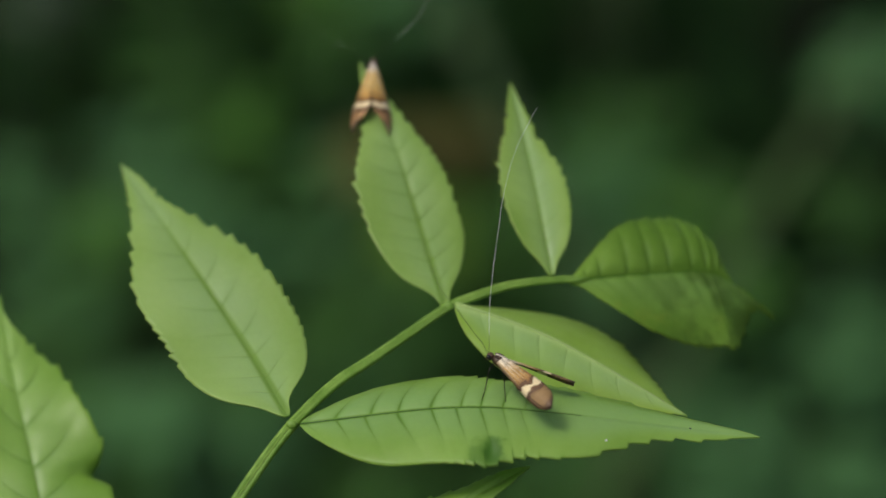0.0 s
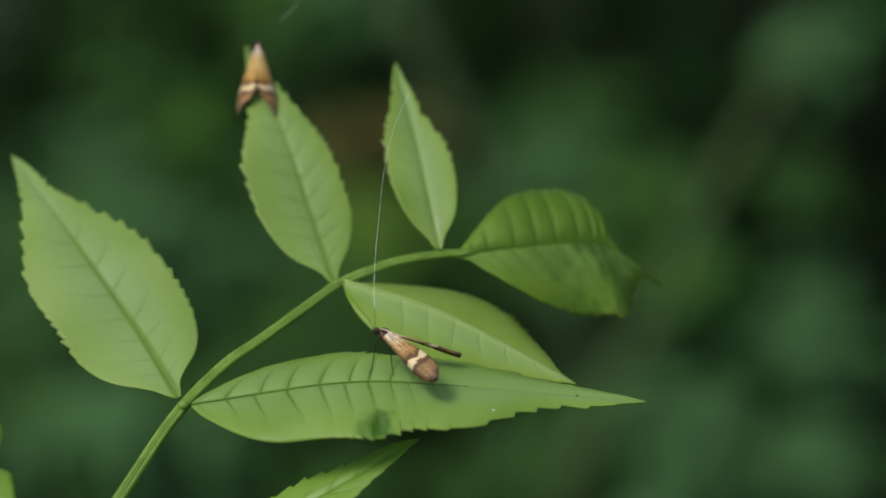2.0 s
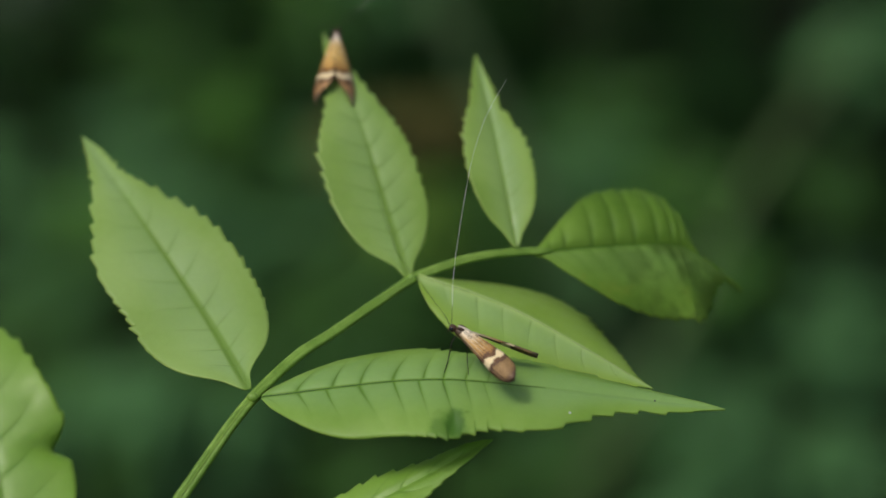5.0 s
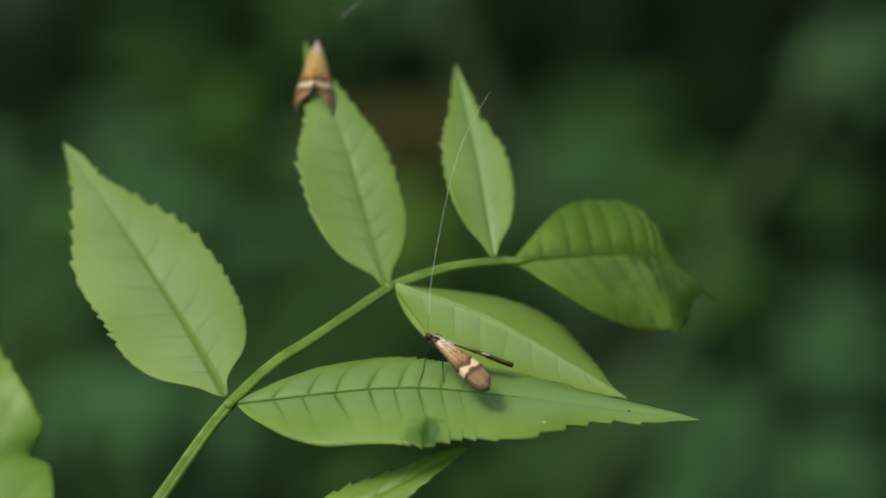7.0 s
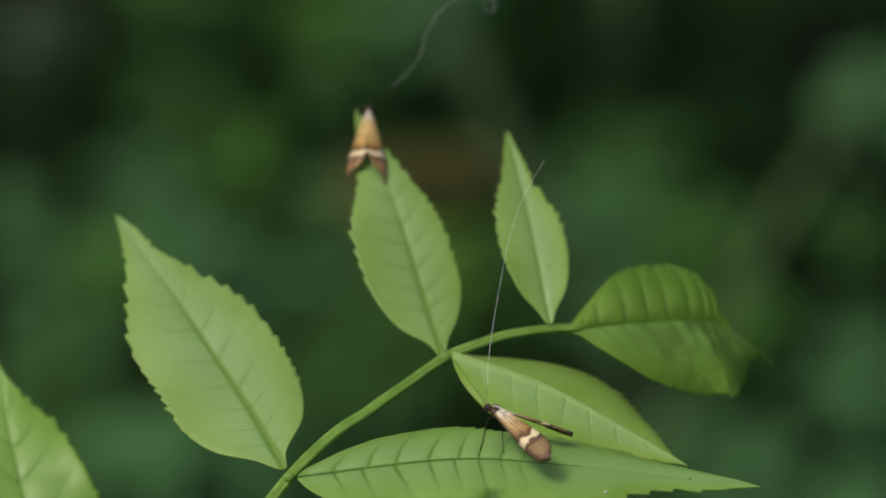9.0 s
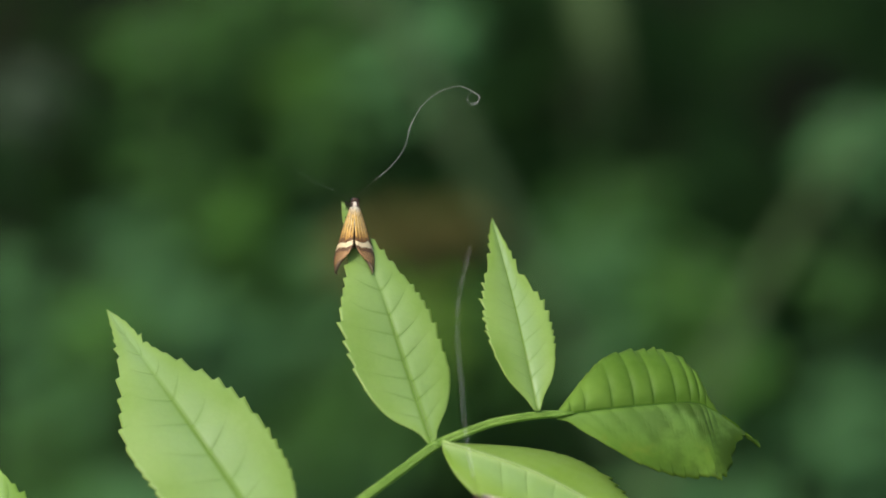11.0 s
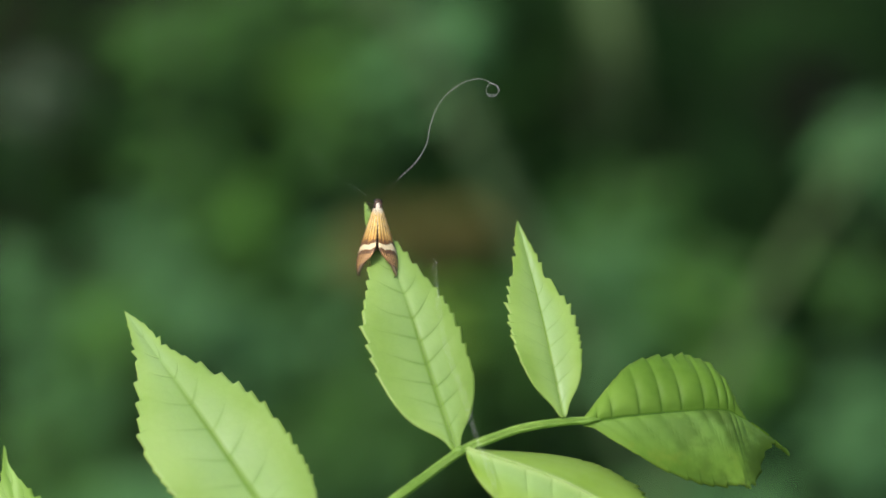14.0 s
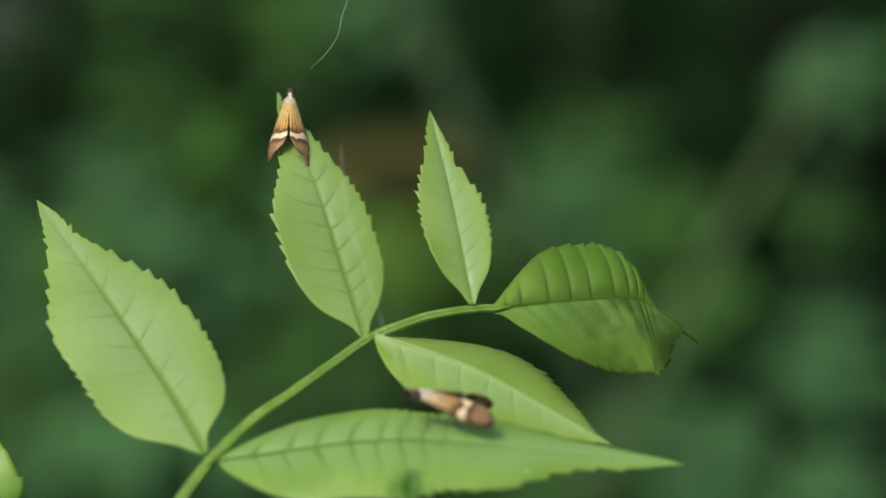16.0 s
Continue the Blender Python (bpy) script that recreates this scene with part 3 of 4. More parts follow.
BLADES = {
    "A": Blade([(-18.07, -19.34, -9), (-23.77, -10.9, 0), (-32.59, 1.15, 9), (-40.21, 10.75, 19)], (0.1, 0.55, -1), (2.35, 6.02, 8.24, 8.39, 8.26, 5.08, 2.48, 1.04),
               (1.22, 4.57, 6.9, 7.43, 6.78, 4.0, 1.55, 1.0), fold=(7, 7), curl=(-12, -8), veins=11.5, start=-0.14, slant=(1.1, 1.3), quilt=(0.06, 0.06), wave=0.3, waves=2.3, teeth=(24, 25), tooth=0.8, seed=0.2, groove=0.06, smooth_base=0.2),
    "B": Blade([(0.33, -6.84, 4), (-2.62, 2.34, 9), (-6.03, 13.11, 14), (-10.42, 23.63, 22)], (0.2, 0.6, -1), (1.27, 4.14, 6.05, 6.58, 6.22, 3.85, 1.82, 1.0),
               (1.19, 3.31, 5.0, 5.11, 4.75, 3.19, 1.69, 0.7), fold=(5, 6), curl=(-6, -10), veins=11.5, start=-0.3, slant=(1.1, 1.2), quilt=(0.08, 0.09), wave=0.2, waves=1.7, teeth=(20, 20), tooth=0.88, seed=0.55, groove=0.08, smooth_base=0.25),
    "C": Blade([(1.48, -6.51, 4), (11.64, -10.09, 2), (20.05, -14.54, 0), (28.93, -19.77, -2)], (-0.1, 0.9, -0.75), (1.97, 4.96, 7.85, 9.74, 9.86, 7.55, 4.19, 0.95),
               (3.04, 5.2, 6.77, 7.07, 6.29, 4.67, 2.81, 1.12), fold=(-12, -6), curl=(-32, -8), veins=8.4, start=0.1, slant=(1.2, 1.0), quilt=(0.05, 0.12), calm=0.8, wave=0.2, teeth=(23, 20), tooth=0.85, seed=0.35, groove=-0.12, smooth_base=0.25),
    "D": Blade([(13.14, -3.11, 6), (11.78, 4.77, 10), (10.34, 12.38, 15), (8.47, 20.88, 20)], (0.1, 0.5, -1), (1.2, 2.94, 4.14, 4.48, 4.26, 3.08, 1.70, 0.92),
               (1.03, 2.62, 3.64, 3.93, 3.39, 1.7, 1.13, 0.48), fold=(22, 10), curl=(-12, -12), veins=10.6, slant=(1.0, 1.2), quilt=(0.06, 0.05), wave=0.15, waves=2.2, teeth=(19, 17), tooth=0.82, seed=0.8, groove=0.1, smooth_base=0.2),
    "E": Blade([(-16.61, -20.17, -10), (1.02, -18.18, -12), (14.07, -18.89, -12), (36.83, -21.64, -10)], (0, 0.8, -0.6), (4.06, 7.9, 8.83, 8.35, 8.22, 6.71, 4.48, 1.99),
               (4.19, 7.48, 8.45, 9.21, 7.35, 6.75, 2.73, 1.5), fold=(8, 4), curl=(-48, -22), veins=14.5, start=-0.1, slant=(0.75, 0.9), calm=0.72, quilt=(0.34, 0.14), wave=0.2, waves=3.1, teeth=(24, 23), tooth=0.9, dent=(0.456, 0.82, 0.026, 0.18, 0.45), seed=0.1, groove=0.12, smooth_base=0.25),
    "F": Blade([(15.47, -3.79, 7), (19.43, -3.21, 8), (26.26, -2.74, 10), (32.38, -2.62, 12), (34.85, -3.55, 13), (37.87, -5.58, 13.8), (40.99, -8.39, 15)], (0.05, 0.75, -0.8), (1.7, 3.76, 7.68, 8.67, 5.51, 0.2, 0.05, 0.05),
               (1.1, 3.45, 7.77, 9.86, 9.97, 8.51, 2.76, 0.53), fold=(40, -14), curl=(-70, -14), veins=14, start=0.1, slant=(0.1, 2.2), steady=0.85, quilt=(0.34, 0.42), settle=(0.3, 1.6), wave=0.4, waves=2.6, teeth=(30, 22), tooth=0.75, seed=0.65, groove=0.3, smooth_base=0.12, bunch=-0.03, ragged=0.5, calm=0.8),
    "G": Blade([(-46.4, -41.95, 0), (-48.88, -29.35, 6), (-52.59, -16.5, 13), (-55.47, -5.48, 20)], (0.1, 0.6, -1), (5.83, 7.25, 7.41, 6.52, 5.08, 3.36, 1.84, 0.67),
               (4.94, 7.69, 8.93, 8.88, 7.29, 5.43, 2.1, 0.24), fold=(6, 8), curl=(-8, -10), veins=9, slant=(1.3, 1.3), quilt=(0.12, 0.16), wave=0.8, waves=2.4, teeth=(20, 20), tooth=0.7, seed=0.95, groove=0.1, pinch=(0.37, 0.03, 2.0)),
    "H": Blade([(-34.91, -41.29, -18), (-19.19, -39.21, -16), (-3.26, -31.74, -15), (9.92, -24.79, -13)], (0, 0.8, -0.6), (2.87, 4.9, 5.86, 5.21, 3.8, 3.45, 2.3, 1.49),
               (6.18, 9.57, 10.78, 9.53, 6.98, 4.12, 2.11, 1.19), fold=(6, 4), curl=(-20, -20), veins=12, slant=(1.3, 1.3), quilt=(0.12, 0.12), wave=0.25, waves=2.8, teeth=(20, 20), tooth=0.9, seed=0.4, groove=0.2),
}
LOOKS = {
    "A": (LEAF_A, "broad pale green pointed leaflet with a toothed edge"), "B": (LEAF, "upright pale green toothed leaflet under a moth"),
    "C": (LEAF_C, "drooping green leaflet with a raised pale midrib"), "D": (LEAF_D, "narrow upright green leaflet folded along its midrib"),
    "E": (LEAF_E, "long level green leaflet with a dark green dented spot"), "F": (LEAF_F, "quilted end leaflet with brownish blemishes"),
    "G": (LEAF_G, "large pale green leaflet with a wavy edge"), "H": (LEAF_G, "long level green leaflet with a pointed tip"),
}


def build_sapling():
    root = new("ash_sapling")
    foot = sp((-50.31, -57.17, -45))
    root.location = (foot.x, foot.y, 0.0)
    tagged(root, "young tree shoot with bright green toothed leaflets", "sapling")
    home = Matrix.Translation(-Vector(root.location))

    def put(name, bm, mat, parent=root, label=""):
        bm.transform(home)
        return part(name, bm, mat, parent, label)

    stem = spline([(foot.x - 0.006, foot.y + 0.01, -0.02), (foot.x + 0.004, foot.y - 0.004, 0.25), (foot.x - 0.003, foot.y + 0.003, 0.55), foot], 10)
    put("stem", tube(stem, lambda f: 0.005 - 0.0027 * f, 10, rough=0.12), BARK, label="thin greyish brown upright stem")
    way = [foot, sp((-40.50, -49.60, -32)), sp((-32.20, -41.40, -21)), sp((-25.01, -30.79, -15.5)), sp((-18.69, -21.77, -9.9)), sp((-13.18, -16.18, -4.8)), sp((-8.52, -13.09, -1)),
           sp((-3.95, -9.99, 2)), sp((0.72, -6.90, 4)), sp((4.78, -5.32, 5)), sp((8.17, -4.33, 5.8)), sp((12.90, -3.69, 6.6)), sp((15.75, -3.62, 7)), sp((17.60, -3.52, 7.5))]
    axis = spline(way, 10)
    put("leaf_stalk", tube(axis, lambda f: (0.88 - 0.45 * f ** 0.8) * min(1.0, 0.25 + (1 - f) * 9) * MM, 22, groove=sv((0.05, 0.3, -1.0)), rough=0.05), STALK,
        label="grooved light green leaf stalk")
    # added dark bar stands in for the shade inside the groove
    hollow = [p + sv((0.05, 0.3, -1.0)) * (0.66 * (0.88 - 0.45 * (k / (len(axis) - 1)) ** 0.8) * MM) for k, p in enumerate(axis[:-16])]
    put("groove_shade", tube(hollow, lambda f: (0.13 - 0.06 * f) * MM, 8), RIB, label="dark green bar put in for shade in the stalk's groove")
    for spot in ((-17.60, -20.30, -9.5), (0.72, -6.80, 4), (-32.20, -41.20, -21)):
        knot = bmesh.new()
        bmesh.ops.create_icosphere(knot, subdivisions=3, radius=0.56 * MM)
        for v in knot.verts:
            v.co *= 1 + 0.12 * noise.noise(v.co * 1500)
            v.co.x *= 1.25
        knot.transform(Matrix.Translation(sp(spot)))
        put("stalk_joint", knot, STALK)
    for key, blade in BLADES.items():
        mat, label = LOOKS[key]
        leaf = put("leaflet", blade.mesh(), mat, label=label)
        thicken(leaf, 0.2 * MM)
        pale = key == "C"
        thick, end, rise, tone = (0.16, 0.9, -0.02, RIB_PALE) if pale else (0.07, 0.7, 0.0, RIB_DARK) if key == "E" else (0.03, 0.9, -0.03, RIB_DARK) if key == "F" else (0.03, 0.6, -0.1, RIB) if key == "A" else (0.06, 0.8, -0.06, RIB)
        put("midrib", blade.rib(thick, end, rise), tone, leaf, "pale raised midrib" if pale else "")
        if key in "G":
            link = [sp((-32.20, -41.20, -21)), sp((-38.50, -40.80, -10)), sp((-46.4, -41.95, 0))]
            put("leaflet_stalk", tube(spline(link, 8), lambda f: 0.6 * MM, 8), STALK)
    return root


build_sapling()


# ---- moths ----
def ellipsoid(centre, size, turn=0.0, rough=0.0, detail=3):
    bm = bmesh.new()
    bmesh.ops.create_icosphere(bm, subdivisions=detail, radius=1.0)
    for v in bm.verts:
        f = 1 + rough * noise.noise(v.co * 4)
        v.co = Vector((v.co.x * size[0], v.co.y * size[1], v.co.z * size[2])) * f
    bm.transform(Matrix.Translation(Vector(centre)) @ Matrix.Rotation(radians(turn), 4, "X"))
    bm.transform(Matrix.Scale(MM, 4))
    return bm


def wing_mesh(side, oblique, root, tip, long, wide):
    """A forewing that reaches back from its hinge; side: 1 right, -1 left."""
    bm = bmesh.new()
    layer = bm.loops.layers.uv.new("blade")
    rows, cols = 36, 14
    grid = []
    for r in range(rows + 1):
        s = r / rows
        rise = min(1.0, s / 0.70)
        taper = max(0.0, 1 - max(0.0, (s - tip) / (1 - tip)) ** 2.2) ** (0.5 if tip > 0.7 else 0.62)
        half = wide * (root + (1 - root) * rise ** 0.85) * taper
        line = []
        for c in range(cols + 1):
            q = 2 * c / cols - 1
            inner = 1 - 0.15 * oblique * max(0.0, (s - 0.58) / 0.42) ** 1.3 * (q < 0)
            x = half * q * inner + 0.33 * s + 0.12 * oblique * wide * (1 - taper) * (s > 0.7)
            y = -s * long + oblique * (0.5 - 0.5 * q) * taper ** 0.5 * s ** 5
            z = 0.35 * (1 - q * q) * (0.4 + 0.6 * s) - 0.28 * max(0.0, q) ** 2 * s - 0.35 * s * s
            if s > 0.9:
                x += 0.05 * noise.noise(Vector((q * 9, s * 5, side)))
                y += 0.12 * noise.noise(Vector((q * 14, 2.0, side)))
            line.append(bm.verts.new((side * x * MM, y * MM, z * MM)))
        grid.append(line)
    for r in range(rows):
        for c in range(cols):
            ring = ((r, c), (r, c + 1), (r + 1, c + 1), (r + 1, c))
            f = bm.faces.new([grid[a][b] for a, b in (ring if side < 0 else ring[::-1])])
            for loop in f.loops:
                for a, b in ring:
                    if loop.vert == grid[a][b]:
                        loop[layer].uv = (a / rows, b / cols)
    return bm


def wing_pose(side, splay, roof, drop, hinge=(0.48, -1.5, 0.75)):
    turn = Matrix.Rotation(radians(side * splay), 4, "Z") @ Matrix.Rotation(radians(drop), 4, "X") @ Matrix.Rotation(radians(side * roof), 4, "Y")
    return Matrix.Translation(Vector((side * hinge[0], *hinge[1:])) * MM) @ turn


def antenna_pose(side, swing=0.0, lift=0.0):
    return Matrix.Translation(Vector((side * 0.22, 0.45, 0.3)) * MM) @ Matrix.Rotation(radians(swing), 4, "Z") @ Matrix.Rotation(radians(lift), 4, "X")


def build_moth(m, label, feet, feelers, wings, build, cloth, scale=1.0, hinge=(0.48, -1.5, 0.75)):
    """A longhorn moth. feet: six world places; feelers: for the right and left antenna world places from base to tip;
    wings: splay, roof and drop in degrees of the right and left forewing; build: their slant of the end, width of the root, start of the tip, length and half width."""
    root = new("longhorn_moth")
    root.matrix_world = m
    tagged(root, label, "moth", group="moths on the shoot")
    back_to = (m @ Matrix.Scale(scale, 4)).inverted()
    part("thorax", ellipsoid((0, -1.45, 0), (0.72, 1.3, 0.74), rough=0.1), BODY, root)
    part("abdomen", ellipsoid((0, -4.9, -0.35), (0.72, 2.9, 0.68), turn=5, rough=0.08), ABDOMEN, root)
    head = part("head", ellipsoid((0, 0.1, 0.05), (0.5, 0.5, 0.5), rough=0.35), HEAD, root, "dark brown hairy head")
    for side in (1, -1):
        part("eye", ellipsoid((side * 0.42, 0.22, 0.02), (0.26, 0.3, 0.34), detail=3), EYE_DARK, head)
        palp = [Vector(p) * MM for p in ((side * 0.12, 0.35, -0.3), (side * 0.16, 0.5, -0.5), (side * 0.16, 0.56, -0.8))]
        part("palp", tube(spline(palp, 6), lambda f: (0.09 - 0.05 * f) * MM, 6), HEAD, head)
        part("tegula", ellipsoid((side * 0.42, -0.85, 0.66), (0.2, 0.55, 0.2), turn=-10, rough=0.3), HEAD, root)
    part("thorax_crest", ellipsoid((0, -1.0, 0.66), (0.3, 0.55, 0.2), rough=0.3), CREAM, root, "cream scaled back patch")
    made = {}
    for side, shape in ((1, wings[0]), (-1, wings[1])):
        wing = part("forewing", wing_mesh(side, *build), cloth, root, "golden brown streaked forewing with a pale yellow cross band")
        thicken(wing, 0.07 * MM)
        wing.matrix_local = wing_pose(side, *shape, hinge)
        made["wing", side] = wing
    for n, foot in enumerate(feet):
        side, pair = (1 if n % 2 == 0 else -1), n // 2
        hip = Vector((side * 0.4, (-0.75, -1.5, -2.2)[pair], -0.55)) * MM
        end = back_to @ foot
        out = end - hip
        knee = hip + out * 0.38 + Vector((side * 0.55, (0.35, 0.0, -0.4)[pair], 1.15)) * MM
        heel = hip + out * 0.78 + Vector((side * 0.25, 0.0, 0.32)) * MM
        part("leg", tube(spline([hip, hip.lerp(knee, 0.55) + Vector((0, 0, 0.1)) * MM, knee, knee.lerp(heel, 0.5), heel, end], 5),
                         lambda f: (0.10 - 0.055 * f) * MM, 7, rough=0.2), LIMB, root, "thin dark jointed leg")
    for side, way in ((1, feelers[0]), (-1, feelers[1])):
        hold = antenna_pose(side)
        thick = (0.56 if side > 0 else 0.13) if cloth == WING else 0.72 if side > 0 else 0.8
        inward = (m @ Matrix.Scale(scale, 4) @ hold).inverted()
        pts = [Vector((0, 0, 0))] + [inward @ p for p in way]
        feeler = part("antenna", tube(spline(pts, 8), lambda f: thick * (0.046 - 0.027 * f ** 0.5) * MM, 6), ANTENNA if side > 0 or cloth == WING else LIMB, root, "very long threadlike antenna")
        feeler.matrix_local = hold
        made["antenna", side] = feeler
    if scale != 1.0:
        root.scale = (scale,) * 3
    return root, made


def stance(place, ahead, right):
    """The pose of a moth with its head at place, facing ahead, with its right side that way."""
    f, r = sv(ahead), sv(right)
    u = r.cross(f).normalized()
    r = f.cross(u)
    m = Matrix((r, f, u)).transposed().to_4x4()
    return Matrix.Translation(sp(place)) @ m


E_LEAF, B_LEAF = BLADES["E"], BLADES["B"]
NEAR_HINGE = (0.23, -1.05, 0.42)
NEAR_AT = stance((5.50, -12.42, -12), (-0.86, 0.45, 0.10), (0.36, 0.30, 1.0))
NEAR_LATER = stance((5.35, -12.85, -12), (-0.93, 0.30, -0.16), (0.05, 0.12, 1.0))
near_feet = [E_LEAF.at(s, q, False)[0] for s, q in ((0.54, -0.38), (0.418, -0.15), (0.56, -0.32), (0.500, -0.11), (0.62, -0.25), (0.61, -0.06))]
near_moth, near_parts = build_moth(
    NEAR_AT, "golden brown longhorn moth resting on a level leaflet", near_feet,
    ([sp(p) for p in ((5.34, -9.71, -12), (5.34, -7.43, -12), (5.61, -3.85, -11.5), (6.27, 1.37, -11), (7.14, 6.94, -10), (8.59, 11.87, -9.5), (10.90, 16.48, -9))],
     [sp(p) for p in ((4.42, -10.67, -12.5), (3.64, -9.68, -13), (1.88, -7.26, -14), (-0.55, -4.00, -20), (-2.20, 0.70, -29), (-3.40, 5.60, -38))]),
    ((20, 28, -2), (30, 50, -2.5)), (0.5, 0.42, 0.78, 10.55, 1.52), WING_BROWN, scale=0.9, hinge=NEAR_HINGE)

FAR_AT = stance((-8.70, 23.30, 19.5), (0.03, 0.84, 0.54), (1.0, -0.05, 0.0))
far_feet = [B_LEAF.at(s, q, False)[0] for s, q in ((0.965, -0.5), (0.965, 0.5), (0.93, -0.75), (0.93, 0.7), (0.87, -0.7), (0.87, 0.7))]
far_moth, far_parts = build_moth(
    FAR_AT, "golden brown longhorn moth clinging to a leaflet tip", far_feet,
    ([sp(p) for p in ((-8.16, 24.20, 19), (-7.03, 25.23, 18.5), (-5.62, 26.39, 18), (-3.85, 27.87, 17), (-2.38, 29.90, 16), (-1.68, 32.34, 16), (-0.28, 35.00, 16), (2.03, 36.88, 16), (4.05, 37.51, 16), (5.17, 37.37, 16),
                      (6.01, 36.95, 16), (6.92, 36.26, 16), (6.64, 35.42, 16), (5.87, 35.28, 16), (5.45, 35.98, 16), (5.87, 36.74, 16), (6.64, 36.67, 16), (6.99, 36.05, 16), (6.57, 35.49, 16), (5.94, 35.49, 16))],
     [sp(p) for p in ((-10.18, 24.32, 21), (-12.06, 25.48, 25), (-14.15, 26.79, 30), (-16.55, 28.85, 36), (-18.63, 30.95, 42), (-20.16, 33.48, 48), (-21.27, 36.21, 54))]),
    ((10, 36, 3), (8.5, 36, 3)), (2.6, 0.26, 0.64, 10.8, 1.74), WING, scale=0.87, hinge=(0.36, -1.5, 0.75))


def build_speck():
    p, n = E_LEAF.at(0.745, 0.725, False)
    bm = ellipsoid((0, 0, 0), (0.16, 0.12, 0.09), rough=0.4, detail=2)
    bm.transform(Matrix.Translation(p + n * 0.05 * MM))
    tagged(part("speck", bm, SPECK), "tiny white speck lying on a leaflet", "speck")


build_speck()


def build_dark_speck():
    p, n = E_LEAF.at(0.885, 0.05, False)
    bm = ellipsoid((0, 0, 0), (0.14, 0.11, 0.08), rough=0.4, detail=2)
    bm.transform(Matrix.Translation(p + n * 0.04 * MM))
    tagged(part("speck", bm, LIMB), "tiny dark speck lying on a leaflet", "speck")


build_dark_speck()


# ---- undergrowth behind ----
def leaf_into(bm, place, ahead, facing, long, wide, bend):
    """Adds one small pointed leaf to a bmesh."""
    side = ahead.cross(facing).normalized()
    up = side.cross(ahead).normalized()
    mid, left, right = [], [], []
    for k in range(6):
        s = k / 5
        w = wide * (s + 0.03) ** 0.6 * (1.03 - s) ** 0.8 * 1.6
        c = place + ahead * (long * s) - up * (bend * long * s * s)
        mid.append(bm.verts.new(c))
        left.append(bm.verts.new(c - side * w + up * w * 0.35))
        right.append(bm.verts.new(c + side * w + up * w * 0.35))
    for k in range(5):
        bm.faces.new((left[k], mid[k], mid[k + 1], left[k + 1]))
        bm.faces.new((mid[k], right[k], right[k + 1], mid[k + 1]))


def any_way(rng, level=0.35):
    a = rng.uniform(0, 2 * math.pi)
    return Vector((math.cos(a), math.sin(a), rng.uniform(-level, level))).normalized()


def build_undergrowth():
    rng = random.Random(5)
    bm = bmesh.new()
    count = 0
    while count < 9500:
        r, a = 6.5 * rng.random() ** 0.85, rng.uniform(0, 2 * math.pi)
        x, y = r * math.cos(a), 1.4 + r * math.sin(a)
        if math.hypot(x, y + 0.35) < 0.25:
            continue
        lump = noise.noise(Vector((x * 2.6, y * 2.6, 4.0))) + 0.5 * noise.noise(Vector((x * 6, y * 6, 9.0)))
        top = min(0.16 + 0.20 * (lump + 0.35), 0.30 + 0.1 * max(0.0, y - 0.9))
        if rng.random() > 0.62 + 0.8 * lump:
            continue
        z = max(0.02, top * rng.random() ** 0.6)
        ahead = any_way(rng)
        facing = (Vector((0, 0, 1)) + any_way(rng) * 0.5).normalized()
        long = rng.uniform(0.05, 0.11)
        leaf_into(bm, Vector((x, y, z)), ahead, facing, long, long * rng.uniform(0.16, 0.30), rng.uniform(0.1, 0.5))
        count += 1
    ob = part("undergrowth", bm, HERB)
    tagged(ob, "dense green herbs covering the woodland floor, darkened in colour for shade", "undergrowth", kind="stuff")


build_undergrowth()


def build_herb(top, mat, label, seed, leaves=14, spread=0.06, long=0.07, width=0.34):
    """A broad-leaved herb: its stem on the ground, its crown of leaves round the given top."""
    rng = random.Random(seed)
    root = new("herb")
    top = Vector(top)
    root.location = (top.x, top.y, 0)
    tagged(root, label, "herb")
    lean = Vector((rng.uniform(-0.03, 0.03), rng.uniform(-0.03, 0.03), 0))
    part("stem", tube(spline([Vector((0, 0, -0.02)) + lean, Vector((0, 0, top.z * 0.5)) + lean * 0.5, Vector((0, 0, top.z + 0.5 * (spread + long)))], 6), lambda f: 0.003 - 0.0015 * f, 7), GRASS, root)
    for k in range(leaves):
        bm = bmesh.new()
        a = k * 2.4 + rng.uniform(-0.4, 0.4)
        z = top.z + (spread + long) * (0.45 - 0.2 * (k // 3) * rng.uniform(0.6, 1.1))
        ahead = Vector((math.cos(a), math.sin(a), rng.uniform(-0.15, 0.45))).normalized()
        size = long * rng.uniform(0.7, 1.2)
        reach = spread * rng.uniform(0.0, 1.0)
        leaf_into(bm, Vector((0, 0, z)) + ahead * reach, ahead, Vector((0, -0.35, 1)).normalized(), size, size * width, rng.uniform(0.1, 0.5))
        petiole = tube([Vector((0, 0, z - 0.004)), Vector((0, 0, z)) + ahead * (reach + 0.004)], lambda f: 0.0009, 5)
        leaf = part("leaf", bm, mat, root)
        thicken(leaf, 0.0004)
        part("petiole", petiole, GRASS, leaf)
    return root


